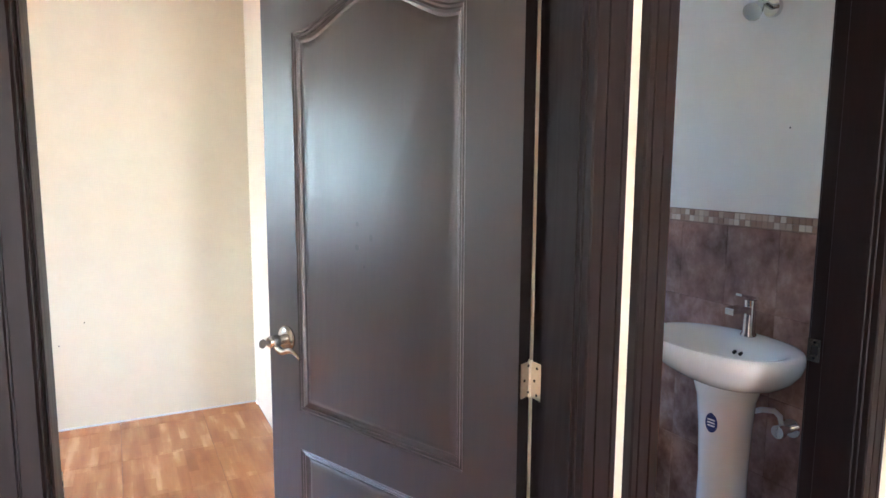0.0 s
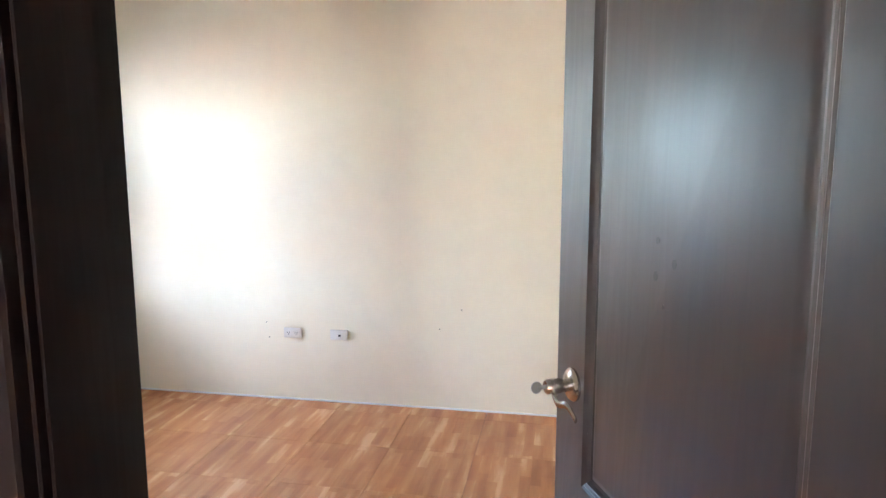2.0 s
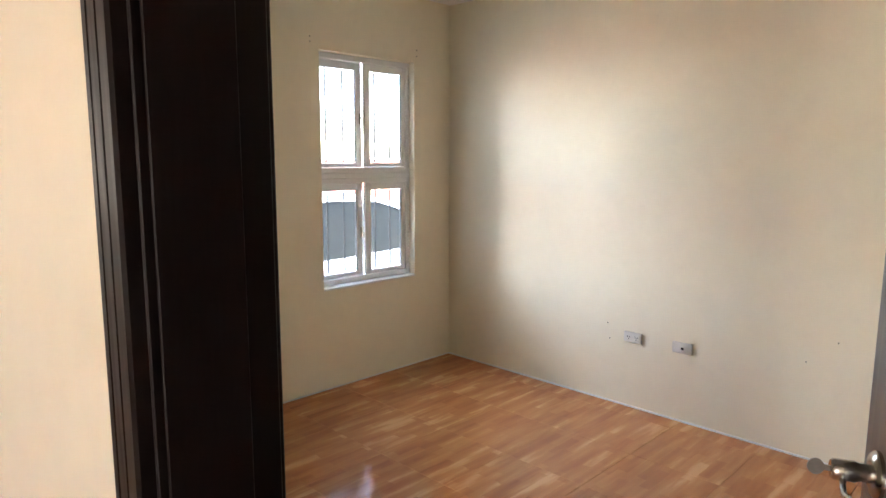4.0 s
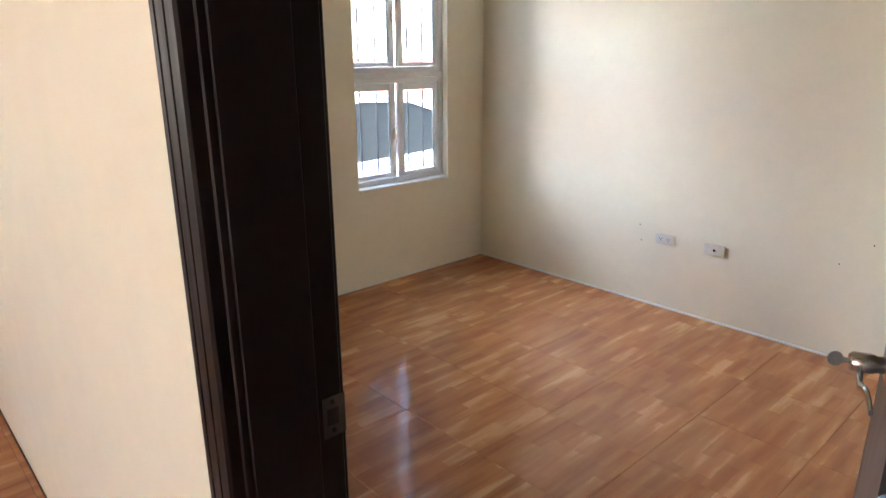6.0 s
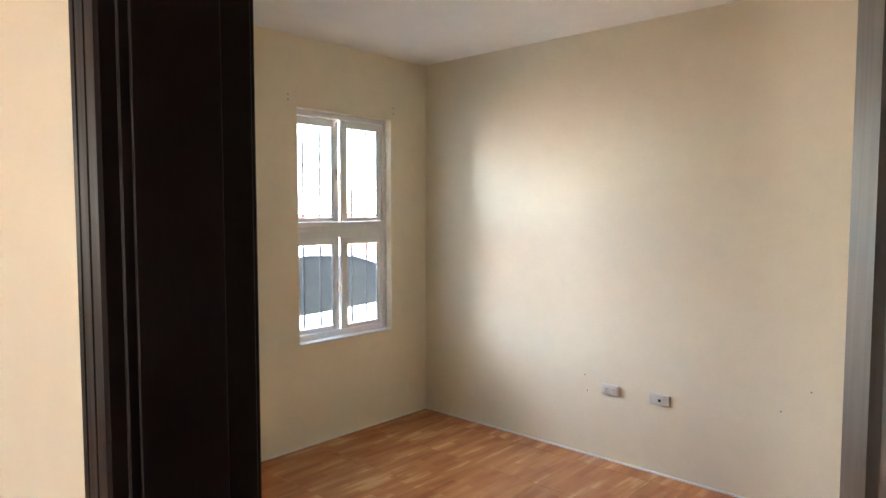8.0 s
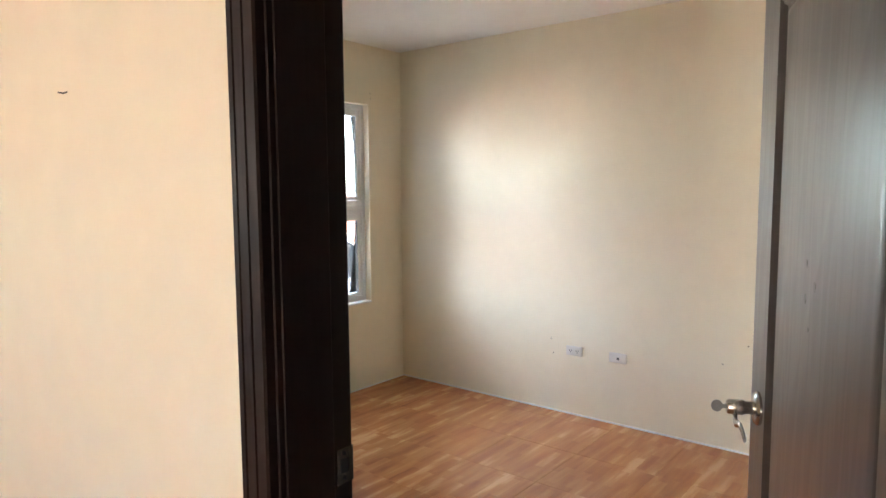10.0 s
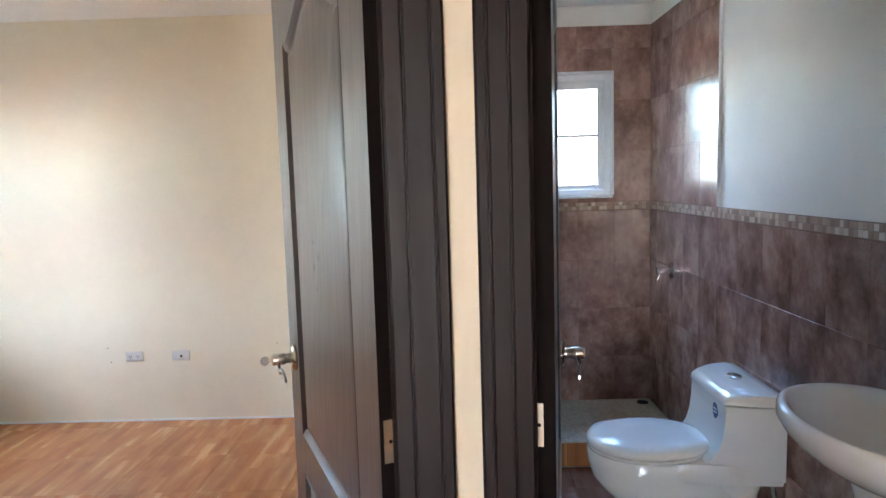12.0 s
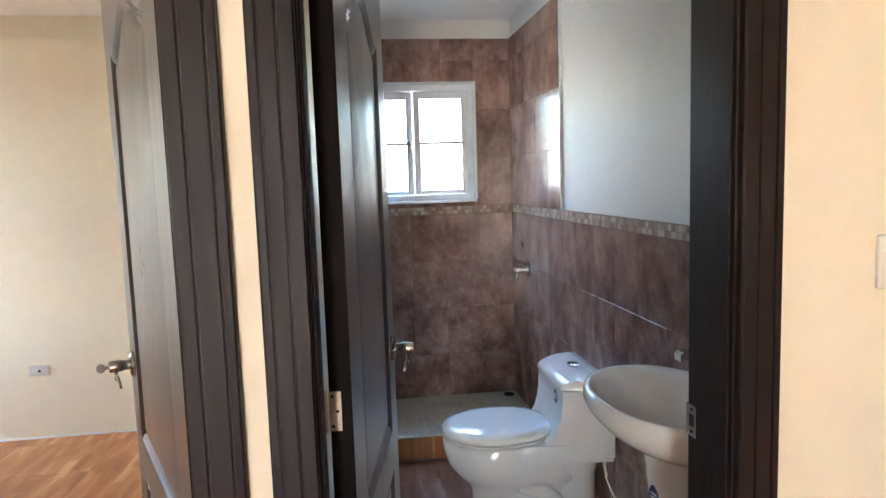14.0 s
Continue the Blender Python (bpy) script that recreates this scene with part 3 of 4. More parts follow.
for z in (WZ0 - 0.05, WZ1 + 0.05):
    part("rail", box(-2.838, -2.765, WY0 - 0.02, WY1 + 0.02, z - 0.008, z + 0.008), IRON, guard)

# ---------------------------------------------------------------- bedroom and hall fittings
def wall_plate(name, cx, z, y, w, h, label, sockets, group=""):
    """Wall plate facing -y with its inserts."""
    p = thing(name, (cx, y, z), label, "socket" if name == "wall_outlet" else "switch", group)
    part("plate", box(cx - w / 2, cx + w / 2, y - 0.011, y - 0.0005, z - h / 2, z + h / 2, 0.005, 3), PLASTIC, p, smooth=40)
    for dx, dz, a, b, m in sockets:
        part("insert", box(cx + dx - a / 2, cx + dx + a / 2, y - 0.0125, y - 0.0112, z + dz - b / 2, z + dz + b / 2, 0.0005), m, p)
    return p


holes = []
for c in (-0.024, 0.024):
    holes += [(c, 0, 0.036, 0.034, PLASTIC)]
wo = wall_plate("wall_outlet", -1.132, 0.420, 3.145, 0.112, 0.062, "white double power outlet on the cream wall", holes, "outlets on the bedroom wall")
for c in (-0.024, 0.024):
    for dx, dz in ((-0.007, 0.003), (0.007, 0.003), (0.0, -0.008)):
        part("pin_hole", box(-1.132 + c + dx - 0.0017, -1.132 + c + dx + 0.0017, 3.1315, 3.1324, 0.420 + dz - 0.004, 0.420 + dz + 0.004), BLACK, wo)
wall_plate("wall_outlet", -0.838, 0.420, 3.145, 0.112, 0.062, "white single data outlet with a dark jack", [(0, 0, 0.036, 0.034, PLASTIC), (0.004, -0.003, 0.015, 0.014, BLACK)], "outlets on the bedroom wall")
bpy.data.objects["insert.003"].location.y -= 0.0015
wall_plate("light_switch", 1.965, 1.310, 0.010, 0.075, 0.092, "white wall switch beside the bathroom door", [(0, 0, 0.034, 0.066, PLASTIC)])

def mark(parent, p, normal, r, label=""):
    q = Vector(p) + Vector(normal) * 0.0006
    part("nail_hole", tube([p, q], r, 8), BLACK, parent, label)
for y, z in ((1.986, 2.133), (1.986, 2.104), (2.827, 2.147), (2.827, 2.109)):
    mark(w_left, (-2.617, y, z), (1, 0, 0), 0.004)
for x, z in ((-0.229, 0.481), (-1.302, 0.477), (-1.285, 0.385), (-0.10, 0.60)):
    mark(w_back, (x, 3.145, z), (0, -1, 0), 0.0035)
part("scratch", tube([(-0.72, 0.0098, 1.664), (-0.695, 0.0096, 1.660), (-0.675, 0.0098, 1.661)], 0.0016, 8), BLACK, w_front, "short dark scratch in the paint")
part("nail_hole", box(0.905, 0.911, 0.008, 0.0098, 1.985, 2.0), SMUDGE, w_front)

# ---------------------------------------------------------------- bathroom fittings
FZ = 0.040
toilet = thing("toilet", (1.75, 1.53, FZ), "white one-piece ceramic toilet with its lid closed", "toilet")
TY = 1.53
secs = []
for z, cx, a, b in ((FZ, 1.735, 0.262, 0.120), (0.055, 1.735, 0.260, 0.118), (0.075, 1.735, 0.250, 0.108), (0.20, 1.730, 0.246, 0.106), (0.245, 1.720, 0.248, 0.116), (0.272, 1.705, 0.256, 0.136),
                    (0.30, 1.690, 0.270, 0.155), (0.345, 1.672, 0.285, 0.170), (0.40, 1.662, 0.290, 0.176), (0.440, 1.660, 0.290, 0.177), (0.448, 1.660, 0.280, 0.168)):
    secs.append(oval(cx + 0.004, TY, z, a * 0.98, b, 44, 2.25))
part("bowl", loft(secs), CERAMIC, toilet, smooth=60)
part("seat", loft([oval(1.602, TY, z, a * 0.975, b, 44, 2.2) for z, a, b in ((0.449, 0.222, 0.172), (0.452, 0.226, 0.176), (0.460, 0.227, 0.177), (0.463, 0.222, 0.172))]), CERAMIC, toilet, smooth=60)
part("lid", loft([oval(1.602, TY, z, a * 0.975, b, 44, 2.2) for z, a, b in ((0.465, 0.226, 0.177), (0.470, 0.231, 0.182), (0.482, 0.231, 0.182), (0.492, 0.224, 0.175), (0.501, 0.19, 0.145), (0.505, 0.10, 0.08))]), CERAMIC, toilet, smooth=60)


def slab_profile(profile, cy, front, back, bevel):
    """Upright profile in x and z, widening in y from its front to the wall."""
    x0, x1 = 1.815, 2.008
    def half(x):
        k = min(max((x - x0) / (x1 - x0), 0), 1)
        return front + (back - front) * math.sin(k * math.pi / 2)
    bm = loft([[(x, cy + sy * half(x), z) for x, z in profile] for sy in (-1, 1)])
    ends = [e for e in bm.edges if (e.verts[0].co.y > cy) == (e.verts[1].co.y > cy)]
    bmesh.ops.bevel(bm, geom=ends, offset=bevel, segments=3, affect="EDGES", profile=0.5)
    return bm


part("tank", slab_profile([(2.008, 0.40), (1.90, 0.395), (1.79, 0.395), (1.745, 0.405), (1.740, 0.440), (1.758, 0.452), (1.780, 0.468), (1.802, 0.495), (1.816, 0.54), (1.823, 0.60), (1.821, 0.640), (1.818, 0.657), (1.90, 0.659), (2.008, 0.660)],
                          TY - 0.018, 0.160, 0.214, 0.005), CERAMIC, toilet, smooth=50)
part("tank_lid", slab_profile([(2.008, 0.664), (1.90, 0.663), (1.815, 0.661), (1.813, 0.672), (1.822, 0.688), (1.845, 0.698), (1.885, 0.703), (1.925, 0.705), (1.970, 0.705), (2.000, 0.702), (2.008, 0.694)],
                              TY - 0.018, 0.163, 0.217, 0.010), CERAMIC, toilet, smooth=60)
deck = []
for x, w, z0, z1 in ((1.585, 0.150, 0.405, 0.436), (1.64, 0.172, 0.388, 0.445), (1.70, 0.186, 0.382, 0.452), (1.77, 0.198, 0.380, 0.452), (1.85, 0.206, 0.379, 0.452), (1.93, 0.2075, 0.378, 0.452), (2.008, 0.214, 0.377, 0.452)):
    deck.append([(x, TY + sy * w * (1.0 if k else 0.97), z) for sy, z, k in ((-1, z0, 0), (-1, z0 + 0.012, 1), (-1, z1 - 0.012, 1), (-1, z1, 0), (1, z1, 0), (1, z1 - 0.012, 1), (1, z0 + 0.012, 1), (1, z0, 0))])
part("rear_deck", loft(deck), CERAMIC, toilet, smooth=50)
button = part("flush_button", loft([oval(1.925, TY, z, a, b, 24) for z, a, b in ((0.702, 0.024, 0.036), (0.711, 0.024, 0.036), (0.713, 0.020, 0.032))]), CHROME, toilet, "oval chrome dual flush button", smooth=40)
part("button_split", box(1.903, 1.947, TY - 0.001, TY + 0.001, 0.713, 0.7137), BLACK, button)
part("foot", loft([oval(1.88, TY, z, a, b, 32, 3.0) for z, a, b in ((FZ, 0.122, 0.10), (0.10, 0.118, 0.095), (0.28, 0.118, 0.11), (0.374, 0.124, 0.17))]), CERAMIC, toilet, smooth=60)
part("trapway", tube([(1.66, TY - 0.105, 0.27), (1.74, TY - 0.115, 0.25), (1.80, TY - 0.118, 0.19), (1.84, TY - 0.118, 0.12), (1.90, TY - 0.112, 0.085), (1.94, TY - 0.10, 0.075)],
                     [0.03, 0.038, 0.040, 0.040, 0.038, 0.030], 16), CERAMIC, toilet, smooth=60)
stick = part("sticker", loft([[(1.8235 - q, TY - 0.085 + 0.022 * math.cos(k * 0.2618), 0.612 + 0.031 * math.sin(k * 0.2618)) for k in range(24)] for q in (0, 0.0025)]), BLUE, toilet, "oval dark blue paper sticker")
for z in (0.606, 0.618):
    part("print_bar", box(1.8198, 1.8209, TY - 0.099, TY - 0.071, z - 0.002, z + 0.002), PAPER, stick)
hose = thing("water_hose", (2.0, 1.30, 0.2), "grey braided hose and stop valve behind the toilet", "hose")
part("hose", tube([(1.985, 1.36, 0.39), (1.975, 1.30, 0.33), (1.985, 1.27, 0.26), (2.010, 1.27, 0.22)], 0.008), NICKEL, hose, smooth=40)
part("valve", tube([(2.012, 1.27, 0.215), (1.975, 1.27, 0.215)], 0.013), CHROME, hose, smooth=40)

sink = thing("pedestal_sink", (1.87, 0.60, FZ), "white ceramic pedestal washbasin on the tiled wall", "sink")
SY = 0.555
rows = ((0.750, 0.078, 0.092, 1.890), (0.760, 0.095, 0.128, 1.882), (0.782, 0.124, 0.180, 1.868), (0.812, 0.150, 0.218, 1.853), (0.842, 0.168, 0.241, 1.845), (0.868, 0.176, 0.250, 1.840),
        (0.890, 0.175, 0.250, 1.840), (0.899, 0.170, 0.245, 1.840), (0.901, 0.160, 0.235, 1.838), (0.897, 0.143, 0.215, 1.826), (0.880, 0.126, 0.195, 1.815), (0.845, 0.108, 0.168, 1.812), (0.805, 0.075, 0.118, 1.815), (0.785, 0.035, 0.05, 1.82), (0.780, 0.018, 0.018, 1.82))
basin = part("basin", loft([oval(cx - 0.010, SY, z + 0.014, a * 1.09, b * 1.06, 48, 2.15, 2.0125) for z, a, b, cx in rows]), CERAMIC, sink, smooth=60)
for dy in (-0.012, 0.012):
    part("overflow_hole", tube([(1.912, SY + dy, 0.858), (1.922, SY + dy, 0.862)], 0.006, 10), BLACK, basin)
part("drain", tube([(1.806, SY, 0.7895), (1.806, SY, 0.793)], 0.019, 20), CHROME, basin)
ped = part("pedestal", loft([oval(cx - 0.02, SY - 0.005, z, a, b, 32, 2.3) for z, a, b, cx in ((FZ, 0.100, 0.105, 1.895), (0.06, 0.100, 0.105, 1.895), (0.09, 0.086, 0.090, 1.895), (0.25, 0.074, 0.078, 1.895), (0.45, 0.070, 0.076, 1.893), (0.62, 0.074, 0.084, 1.890), (0.72, 0.080, 0.094, 1.888), (0.764, 0.090, 0.108, 1.888), (0.772, 0.088, 0.106, 1.888))]), CERAMIC, sink, smooth=60)
def oval_on_pedestal(ang, z, name, parent):
    cx, cy = 1.871, SY - 0.005
    d = Vector((math.cos(ang), math.sin(ang), 0))
    s = Vector((-math.sin(ang), math.cos(ang), 0))
    c = Vector((cx, cy, z)) + d * 0.0735
    st = part(name, loft([[c + d * q + s * 0.021 * math.cos(k * 0.2618) + Vector((0, 0, 0.033 * math.sin(k * 0.2618))) for k in range(24)] for q in (0, 0.0065)]), BLUE, parent, "oval dark blue paper sticker")
    for dz in (-0.010, 0.0, 0.010):
        part("print_bar", loft([[c + d * q + s * a * 0.013 + Vector((0, 0, dz + b * 0.0025)) for a, b in ((-1, -1), (1, -1), (1, 1), (-1, 1))] for q in (0.0066, 0.0072)]), PAPER, st)
oval_on_pedestal(radians(188), 0.645, "sticker", ped)

TAP_Z = 0.014
tap = thing("basin_faucet", (1.965, SY, 0.908), "chrome single lever basin faucet", "faucet")
part("body", loft([oval(1.963, SY, z + (TAP_Z if z > 0.93 else 0.004), r, r, 20) for z, r in ((0.9085, 0.026), (0.915, 0.026), (0.922, 0.021), (1.00, 0.0195), (1.022, 0.021))]), CHROME, tap, smooth=40)
part("spout", loft([[(x, SY + a * 0.016, z + TAP_Z + b * h) for a, b in ((-1, -1), (1, -1), (1, 1), (-1, 1))] for x, z, h in ((1.960, 0.982, 0.013), (1.92, 0.995, 0.011), (1.872, 0.995, 0.009), (1.864, 0.990, 0.009))]), CHROME, tap, smooth=30)
part("lever", loft([[(x, SY + a * w, z + TAP_Z + b * 0.004) for a, b in ((-1, -1), (1, -1), (1, 1), (-1, 1))] for x, z, w in ((1.985, 1.028, 0.017), (1.95, 1.032, 0.017), (1.905, 1.044, 0.011))]), CHROME, tap, smooth=30)

valve = thing("stop_valve", (2.0, 0.40, 0.64), "chrome angle stop valve on the tiled wall", "valve")
part("rosette", tube([(2.0125, 0.405, 0.637), (2.004, 0.405, 0.637)], 0.030, 24), CHROME, valve, smooth=40)
part("body", tube([(2.006, 0.405, 0.637), (1.955, 0.405, 0.637)], 0.013, 16), CHROME, valve, smooth=40)
part("knob", tube([(1.956, 0.405, 0.637), (1.935, 0.405, 0.637)], 0.022, 12), CHROME, valve, smooth=30)
part("supply_hose", tube([(1.965, 0.410, 0.645), (1.962, 0.418, 0.680), (1.957, 0.435, 0.693), (1.945, 0.470, 0.688), (1.935, 0.500, 0.672)], 0.009, 12), PAPER, valve, "white supply hose", smooth=40)

mixer = thing("shower_mixer", (2.0, 2.47, 0.97), "chrome shower mixer lever on brown tiles", "shower mixer")
part("plate", tube([(2.0125, 2.47, 0.972), (2.004, 2.47, 0.972), (2.000, 2.47, 0.972)], [0.042, 0.042, 0.036], 28), CHROME, mixer, smooth=40)
part("body", tube([(2.002, 2.47, 0.972), (1.93, 2.47, 0.972)], 0.019, 20), CHROME, mixer, smooth=40)
part("lever", tube([(1.945, 2.47, 0.965), (1.935, 2.47, 0.925)], [0.008, 0.006], 12), CHROME, mixer, smooth=40)

# chrome base, bent arm and flared head high on the wall
lamp = thing("wall_fitting", (2.0, 0.585, 1.98), "small chrome wall fitting above the washbasin", "lamp")
part("base", tube([(2.025, 0.585, 1.985), (2.008, 0.585, 1.985)], 0.030, 20), CHROME, lamp, smooth=40)
part("arm", tube([(2.010, 0.585, 1.985), (1.965, 0.58, 1.995), (1.93, 0.575, 1.975)], 0.009, 12), CHROME, lamp, smooth=40)
part("head", tube([(1.945, 0.578, 1.985), (1.915, 0.572, 1.965), (1.900, 0.569, 1.955)], [0.014, 0.026, 0.030], 24), CHROME, lamp, smooth=40)
mark(w_bright, (2.025, 0.50, 1.60), (-1, 0, 0), 0.003)
drain = thing("shower_drain", (1.95, 2.78, 0.170), "dark round floor drain in the shower corner", "drain")
part("grate", tube([(1.95, 2.78, 0.170), (1.95, 2.78, 0.174)], 0.032, 20), IRON, drain)

# ---------------------------------------------------------------- outside
structure("ground", box(-400, 400, -400, 400, -1.0, -0.70), ASPHALT, "pale dry concrete ground outside", "ground")
fence = thing("boundary_wall", (-9.6, 4.0, -0.7), "salmon painted boundary wall across the yard", "wall")
part("wall", box(-9.7, -9.5, -14, 30, -0.7, 1.36), SALMON, fence)
part("coping", box(-9.76, -9.44, -14, 30, 1.361, 1.40, 0.01), NEIGHBOUR, fence)
for i in range(12):
    part("pilaster", box(-9.495, -9.38, -8 + i * 2.6, -7.7 + i * 2.6, -0.7, 1.358, 0.01), SALMON, fence)
gate = thing("picket_fence", (-8.4, 6.0, -0.7), "white metal picket fence", "fence")
for i in range(26):
    part("picket", box(-8.42, -8.38, 1.0 + i * 0.42, 1.06 + i * 0.42, -0.7, 0.85, 0.004), NEIGHBOUR, gate)
for z in (-0.4, 0.6):
    part("rail", box(-8.378, -8.35, 0.9, 12.0, z, z + 0.05), NEIGHBOUR, gate)
nb = thing("neighbour_wall", (1.5, 4.6, -0.7), "white rendered wall of the neighbouring house", "wall")
part("wall", box(-1.6, 6, 4.6, 4.8, -0.7, 1.72), NEIGHBOUR, nb)
part("coping", box(-1.65, 6.05, 4.55, 4.85, 1.721, 1.78, 0.01), NEIGHBOUR, nb)


def parked_car():
    """Silver hatchback parked along y; near side at x = -4.75."""
    x0, x1, y0, y1, g = -6.35, -4.75, 1.15, 5.25, -0.70
    c = thing("car", ((x0 + x1) / 2, (y0 + y1) / 2, g), "silver parked hatchback with dark tinted windows", "car")
    def section(y, hw, z0, z1, zs):
        m = (x0 + x1) / 2
        return [(m + a * hw, y, z) for a, z in ((-0.92, z0), (-1.0, z0 + 0.18), (-1.0, zs - 0.12), (-0.95, zs), (-0.80, z1), (0.80, z1), (0.95, zs), (1.0, zs - 0.12), (1.0, z0 + 0.18), (0.92, z0))]
    secs = [section(y, hw, g + 0.2, g + z1, g + z1 - 0.04) for y, hw, z1 in ((y0, 0.62, 0.66), (y0 + 0.12, 0.74, 0.78), (y0 + 0.5, 0.79, 0.90), (y0 + 1.15, 0.80, 1.01), (y0 + 2.2, 0.80, 1.04), (y1 - 0.5, 0.80, 1.07), (y1 - 0.12, 0.77, 1.04), (y1, 0.66, 0.92))]
    c.scale = (1, 1, 1.08)
    part("body", loft(secs), CARPAINT, c, smooth=40)
    def cab(y, hw, z0, z1):
        m = (x0 + x1) / 2
        return [(m - hw, y, z0), (m - hw * 0.86, y, z1 - 0.04), (m - hw * 0.76, y, z1), (m + hw * 0.76, y, z1), (m + hw * 0.86, y, z1 - 0.04), (m + hw, y, z0)]
    cabin = [(y0 + 1.0, 0.74, 0.93, 0.96), (y0 + 1.5, 0.76, 0.95, 1.36), (y0 + 1.9, 0.77, 0.95, 1.54), (y0 + 2.6, 0.77, 0.95, 1.60), (y1 - 0.9, 0.76, 0.95, 1.57), (y1 - 0.45, 0.74, 0.95, 1.43), (y1 - 0.15, 0.70, 0.93, 1.10)]
    part("cabin_glass", loft([cab(y, hw, g + a, g + b) for y, hw, a, b in cabin]), CARGLASS, c, "dark tinted glass", smooth=40)
    m = (x0 + x1) / 2
    roof = []
    for y, hw, z in ((y0 + 1.75, 0.64, 1.505), (y0 + 1.95, 0.655, 1.570), (y0 + 2.6, 0.66, 1.615), (y1 - 0.9, 0.655, 1.585), (y1 - 0.55, 0.64, 1.49), (y1 - 0.42, 0.62, 1.43)):
        roof.append([(m - hw - 0.02, y, g + z - 0.055), (m - hw + 0.03, y, g + z - 0.005), (m, y, g + z + 0.02), (m + hw - 0.03, y, g + z - 0.005), (m + hw + 0.02, y, g + z - 0.055)])
    part("roof", loft(roof), CARPAINT, c, smooth=50)
    for side in (-1, 1):
        part("pillar", tube([(m + side * 0.775, y0 + 2.35, g + 1.03), (m + side * 0.668, y0 + 2.35, g + 1.55)], 0.022, 8), RUBBER, c)
        for y in (y0 + 0.72, y1 - 0.75):
            xs = m + side * 0.70
            wheel = part("wheel", tube([(xs - 0.09, y, g + 0.30), (xs - 0.08, y, g + 0.30), (xs + 0.08, y, g + 0.30), (xs + 0.12 * side * side, y, g + 0.30)], [0.27, 0.30, 0.30, 0.27], 28), RUBBER, c, smooth=40)
            part("rim", tube([(xs + side * 0.10, y, g + 0.30), (xs + side * 0.125, y, g + 0.30)], [0.19, 0.17], 20), NICKEL, wheel)
        part("tail_lamp", box(m + side * 0.62 - 0.10, m + side * 0.62 + 0.10, y1 - 0.06, y1 + 0.012, g + 0.70, g + 0.86, 0.02), LAMPRED, c)
        part("mirror", box(m + side * 0.87 - 0.07, m + side * 0.87 + 0.07, y0 + 1.38, y0 + 1.46, g + 0.96, g + 1.08, 0.025, 2), CARPAINT, c)
        for k, yy in enumerate((y0 + 1.9, y0 + 2.75)):
            part("door_handle", box(m + side * 0.80 - 0.02, m + side * 0.80 + 0.02, yy, yy + 0.16, g + 0.80, g + 0.83, 0.006), CARPAINT, c)


parked_car()

# ---------------------------------------------------------------- tiles, last
shared = {}
def tile(parent, origin, size, material, name="tile", chamfer=0.0007):
    """One tile; alike tiles share one mesh."""
    key = (tuple(round(s, 4) for s in size), material.name)
    if key not in shared:
        sx, sy, sz = size
        bm = bmesh.new()
        add_box(bm, 0, sx, 0, sy, 0, sz, min(chamfer, min(size) * 0.3))
        me = bpy.data.meshes.new(name)
        bmesh.ops.recalc_face_normals(bm, faces=bm.faces)
        bm.to_mesh(me)
        bm.free()
        me.materials.append(material)
        shared[key] = me
    ob = new(name, shared[key])
    ob.parent = parent
    ob.location = Vector(origin) - at_world(parent)
    return ob


def cuts(lo, hi, start, pitch):
    """Joint lines of a grid clipped to a stretch."""
    k = math.floor((lo - start) / pitch)
    out = []
    while start + k * pitch < hi - 0.004:
        a, b = max(start + k * pitch, lo), min(start + (k + 1) * pitch, hi)
        if b - a > 0.006:
            out.append((a, b))
        k += 1
    return out


G = 0.0013
PX, PY = 0.4375, 0.4335
def lay_floor(parent, x0, x1, y0, y1, z, sx=-1.70, sy=1.285, material=WOODTILE, px=PX, py=PY, thick=0.008):
    for a, b in cuts(x0, x1, sx, px):
        for c, d in cuts(y0, y1, sy, py):
            tile(parent, (a + G / 2, c + G / 2, z - thick + random.uniform(-0.0003, 0.0003)), (b - a - G, d - c - G, thick), material, "floor_tile")


lay_floor(floor, -2.615, 0.810, 0.152, 3.143, 0.0)
lay_floor(floor, -3.297, 3.297, -3.997, 0.005, 0.0)
lay_floor(floor, 0.0, 0.808, 0.008, 0.150, 0.0)
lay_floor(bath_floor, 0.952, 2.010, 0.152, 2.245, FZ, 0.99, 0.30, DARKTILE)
step = structure("shower_base", box(0.952, 2.011, 2.262, BY - 0.002, 0.0305, 0.160), PALEGROUT, "raised shower base with beige tiles and a wood-print front", "shower base")
lay_floor(step, 0.953, 2.010, 2.250, BY - 0.004, 0.169, 1.0, 2.250, SHOWER, 0.205, 0.205, 0.008)
lay_floor_front = cuts(0.953, 2.010, 0.99, PX)
for a, b in lay_floor_front:
    tile(step, (a + G / 2, 2.252, 0.041), (b - a - G, 0.009, 0.118), WOODTILE, "edge_tile")

TW, TH = 0.2035, 0.281
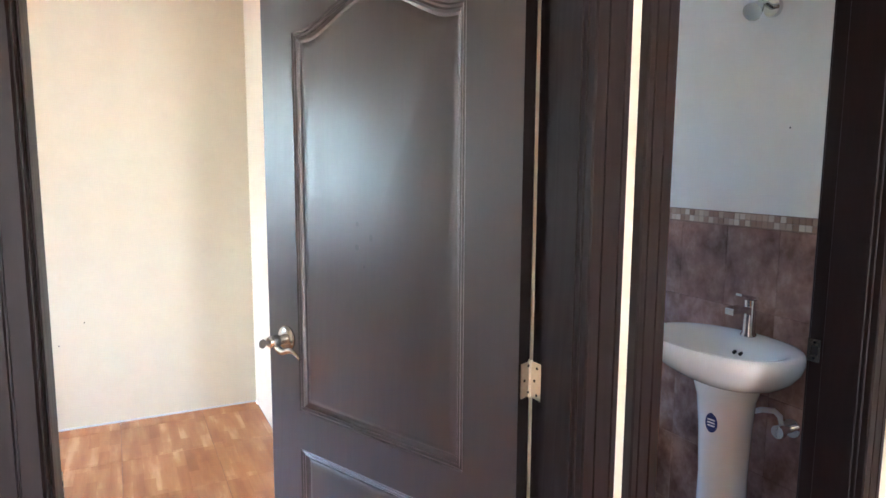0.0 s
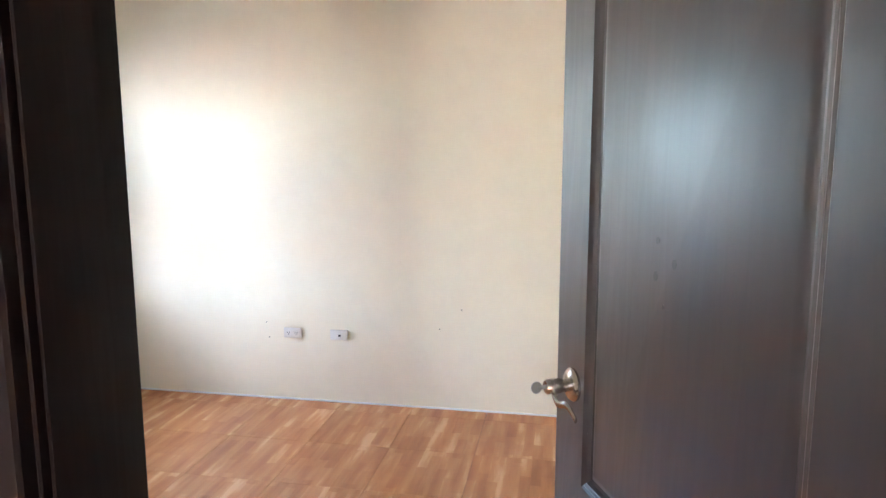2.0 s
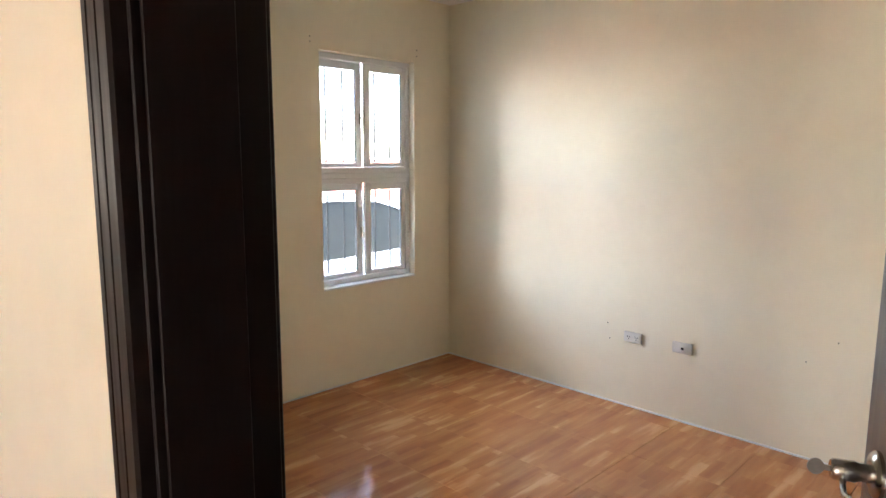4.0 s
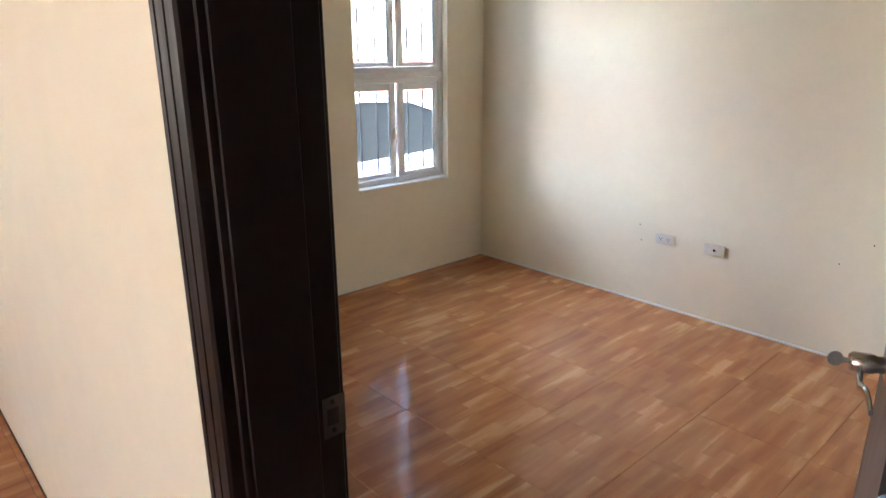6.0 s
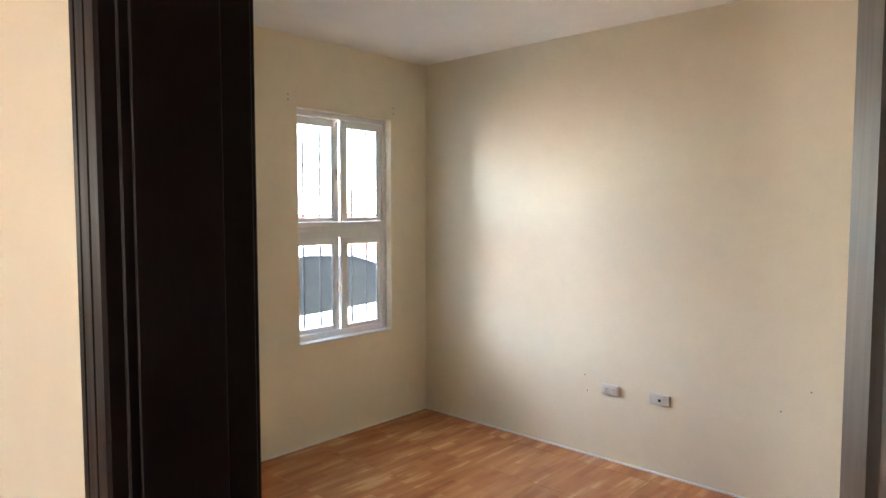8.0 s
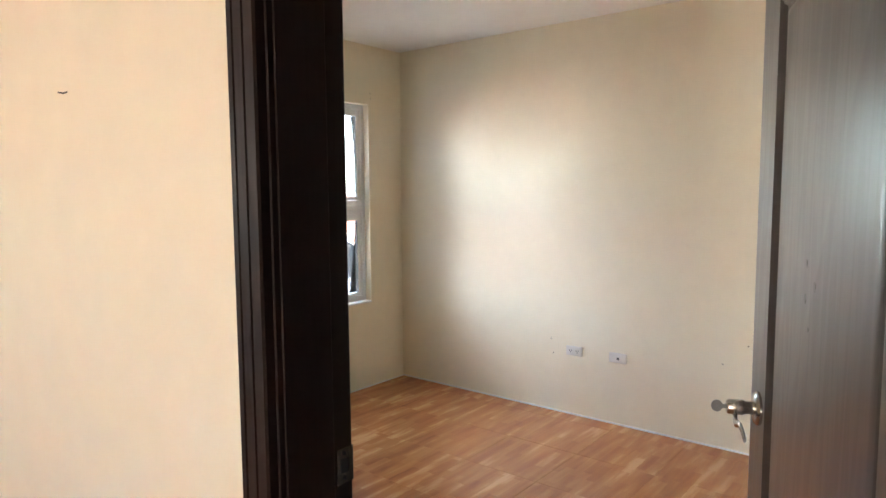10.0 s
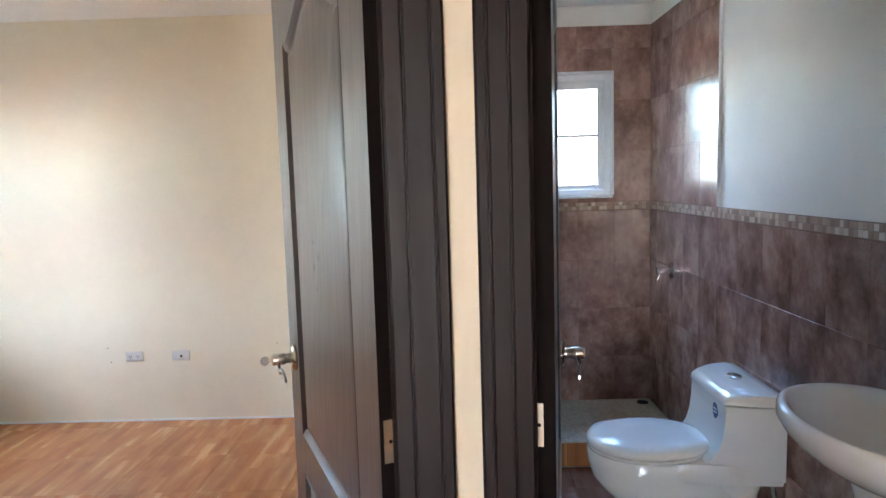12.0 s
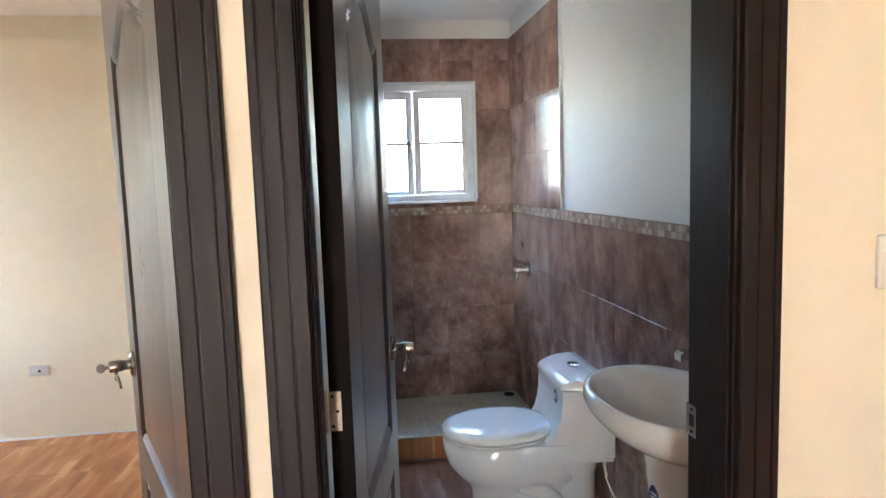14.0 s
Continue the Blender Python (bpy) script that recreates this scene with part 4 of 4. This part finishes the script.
def wall_tiles(parent, axis, at, lo, hi, z0, z1, start, zstart, skip=None, sign=1):
    """Upright tiles on a wall: axis 'x' runs along x at y=at, 'y' runs along y at x=at."""
    for c, d in cuts(z0, z1, zstart, TH):
        for a, b in cuts(lo, hi, start, TW):
            if skip and a < skip[1] and b > skip[0] and c < skip[3] and d > skip[2]:
                pieces = []
                if a < skip[0] - 0.004:
                    pieces.append((a, skip[0], c, d))
                if b > skip[1] + 0.004:
                    pieces.append((skip[1], b, c, d))
                m0, m1 = max(a, skip[0]), min(b, skip[1])
                if c < skip[2] - 0.004:
                    pieces.append((m0, m1, c, skip[2]))
                if d > skip[3] + 0.004:
                    pieces.append((m0, m1, skip[3], d))
            else:
                pieces = [(a, b, c, d)]
            for p, q, r, s in pieces:
                if q - p < 0.006 or s - r < 0.006:
                    continue
                g = 0.0016
                lift = random.uniform(0, 0.0006)
                if axis == "x":
                    tile(parent, (p + g / 2, at - lift, r + g / 2), (q - p - g, 0.0085, s - r - g), STONE, "wall_tile")
                else:
                    tile(parent, (at - lift, p + g / 2, r + g / 2), (0.0085, q - p - g, s - r - g), STONE, "wall_tile")


part("grout_bed", boxes((0.951, BX0, BY + 0.004, BY + 0.0115, FZ, 2.285), (BX1, 2.0245, BY + 0.004, BY + 0.0115, FZ, 2.285), (BX0, BX1, BY + 0.004, BY + 0.0115, FZ, BZ0), (BX0, BX1, BY + 0.004, BY + 0.0115, BZ1, 2.285)), WGROUT, w_bback)
part("grout_bed", boxes((2.018, 2.0245, 0.148, BY + 0.003, 0.03, 1.318), (2.018, 2.0245, 1.925, BY + 0.003, 1.3185, 2.285)), WGROUT, w_bright)
MZ0, MZ1 = 1.270, 1.318
HOLE = (BX0, BX1, BZ0, BZ1)
wall_tiles(w_bback, "x", BY, 0.953, 2.012, 0.042, MZ0, 2.012 - 6 * TW, MZ0 - 5 * TH)
wall_tiles(w_bback, "x", BY, 0.953, 2.012, MZ1, 2.285, 2.012 - 6 * TW, MZ1, HOLE)
wall_tiles(w_bright, "y", 2.0125, 0.150, BY - 0.001, 0.042, MZ0, 1.721 - 8 * TW, MZ0 - 5 * TH)
wall_tiles(w_bright, "y", 2.0125, 1.927, BY - 0.001, MZ1, 2.285, 1.721 - 8 * TW, MZ1)
part("edge_strip", box(2.010, 2.0245, 1.919, 1.926, MZ1 + 0.001, 2.285, 0.002), PVC, w_bright, "pale tile edge strip")


def mosaic(parent, axis, at, lo, hi):
    """Two rows of small square chips with a thin border line below."""
    bm = bmesh.new()
    pitch = (MZ1 - MZ0 - 0.004) / 2
    n = int((hi - lo) / pitch)
    for i in range(n):
        for j in range(2):
            a, z = lo + i * pitch, MZ0 + 0.003 + j * pitch
            t = random.uniform(0, 0.0015)
            if axis == "x":
                add_box(bm, a + 0.001, a + pitch - 0.001, at - t, at + 0.006, z + 0.001, z + pitch - 0.001)
            else:
                add_box(bm, at - t, at + 0.006, a + 0.001, a + pitch - 0.001, z + 0.001, z + pitch - 0.001)
    tagged(part("mosaic_band", bm, MOSAIC, parent, "two rows of small beige and brown mosaic chips"), kind="stuff")


mosaic(w_bback, "x", BY - 0.001, 0.955, 2.010)
mosaic(w_bright, "y", 2.0115, 0.150, BY - 0.002)
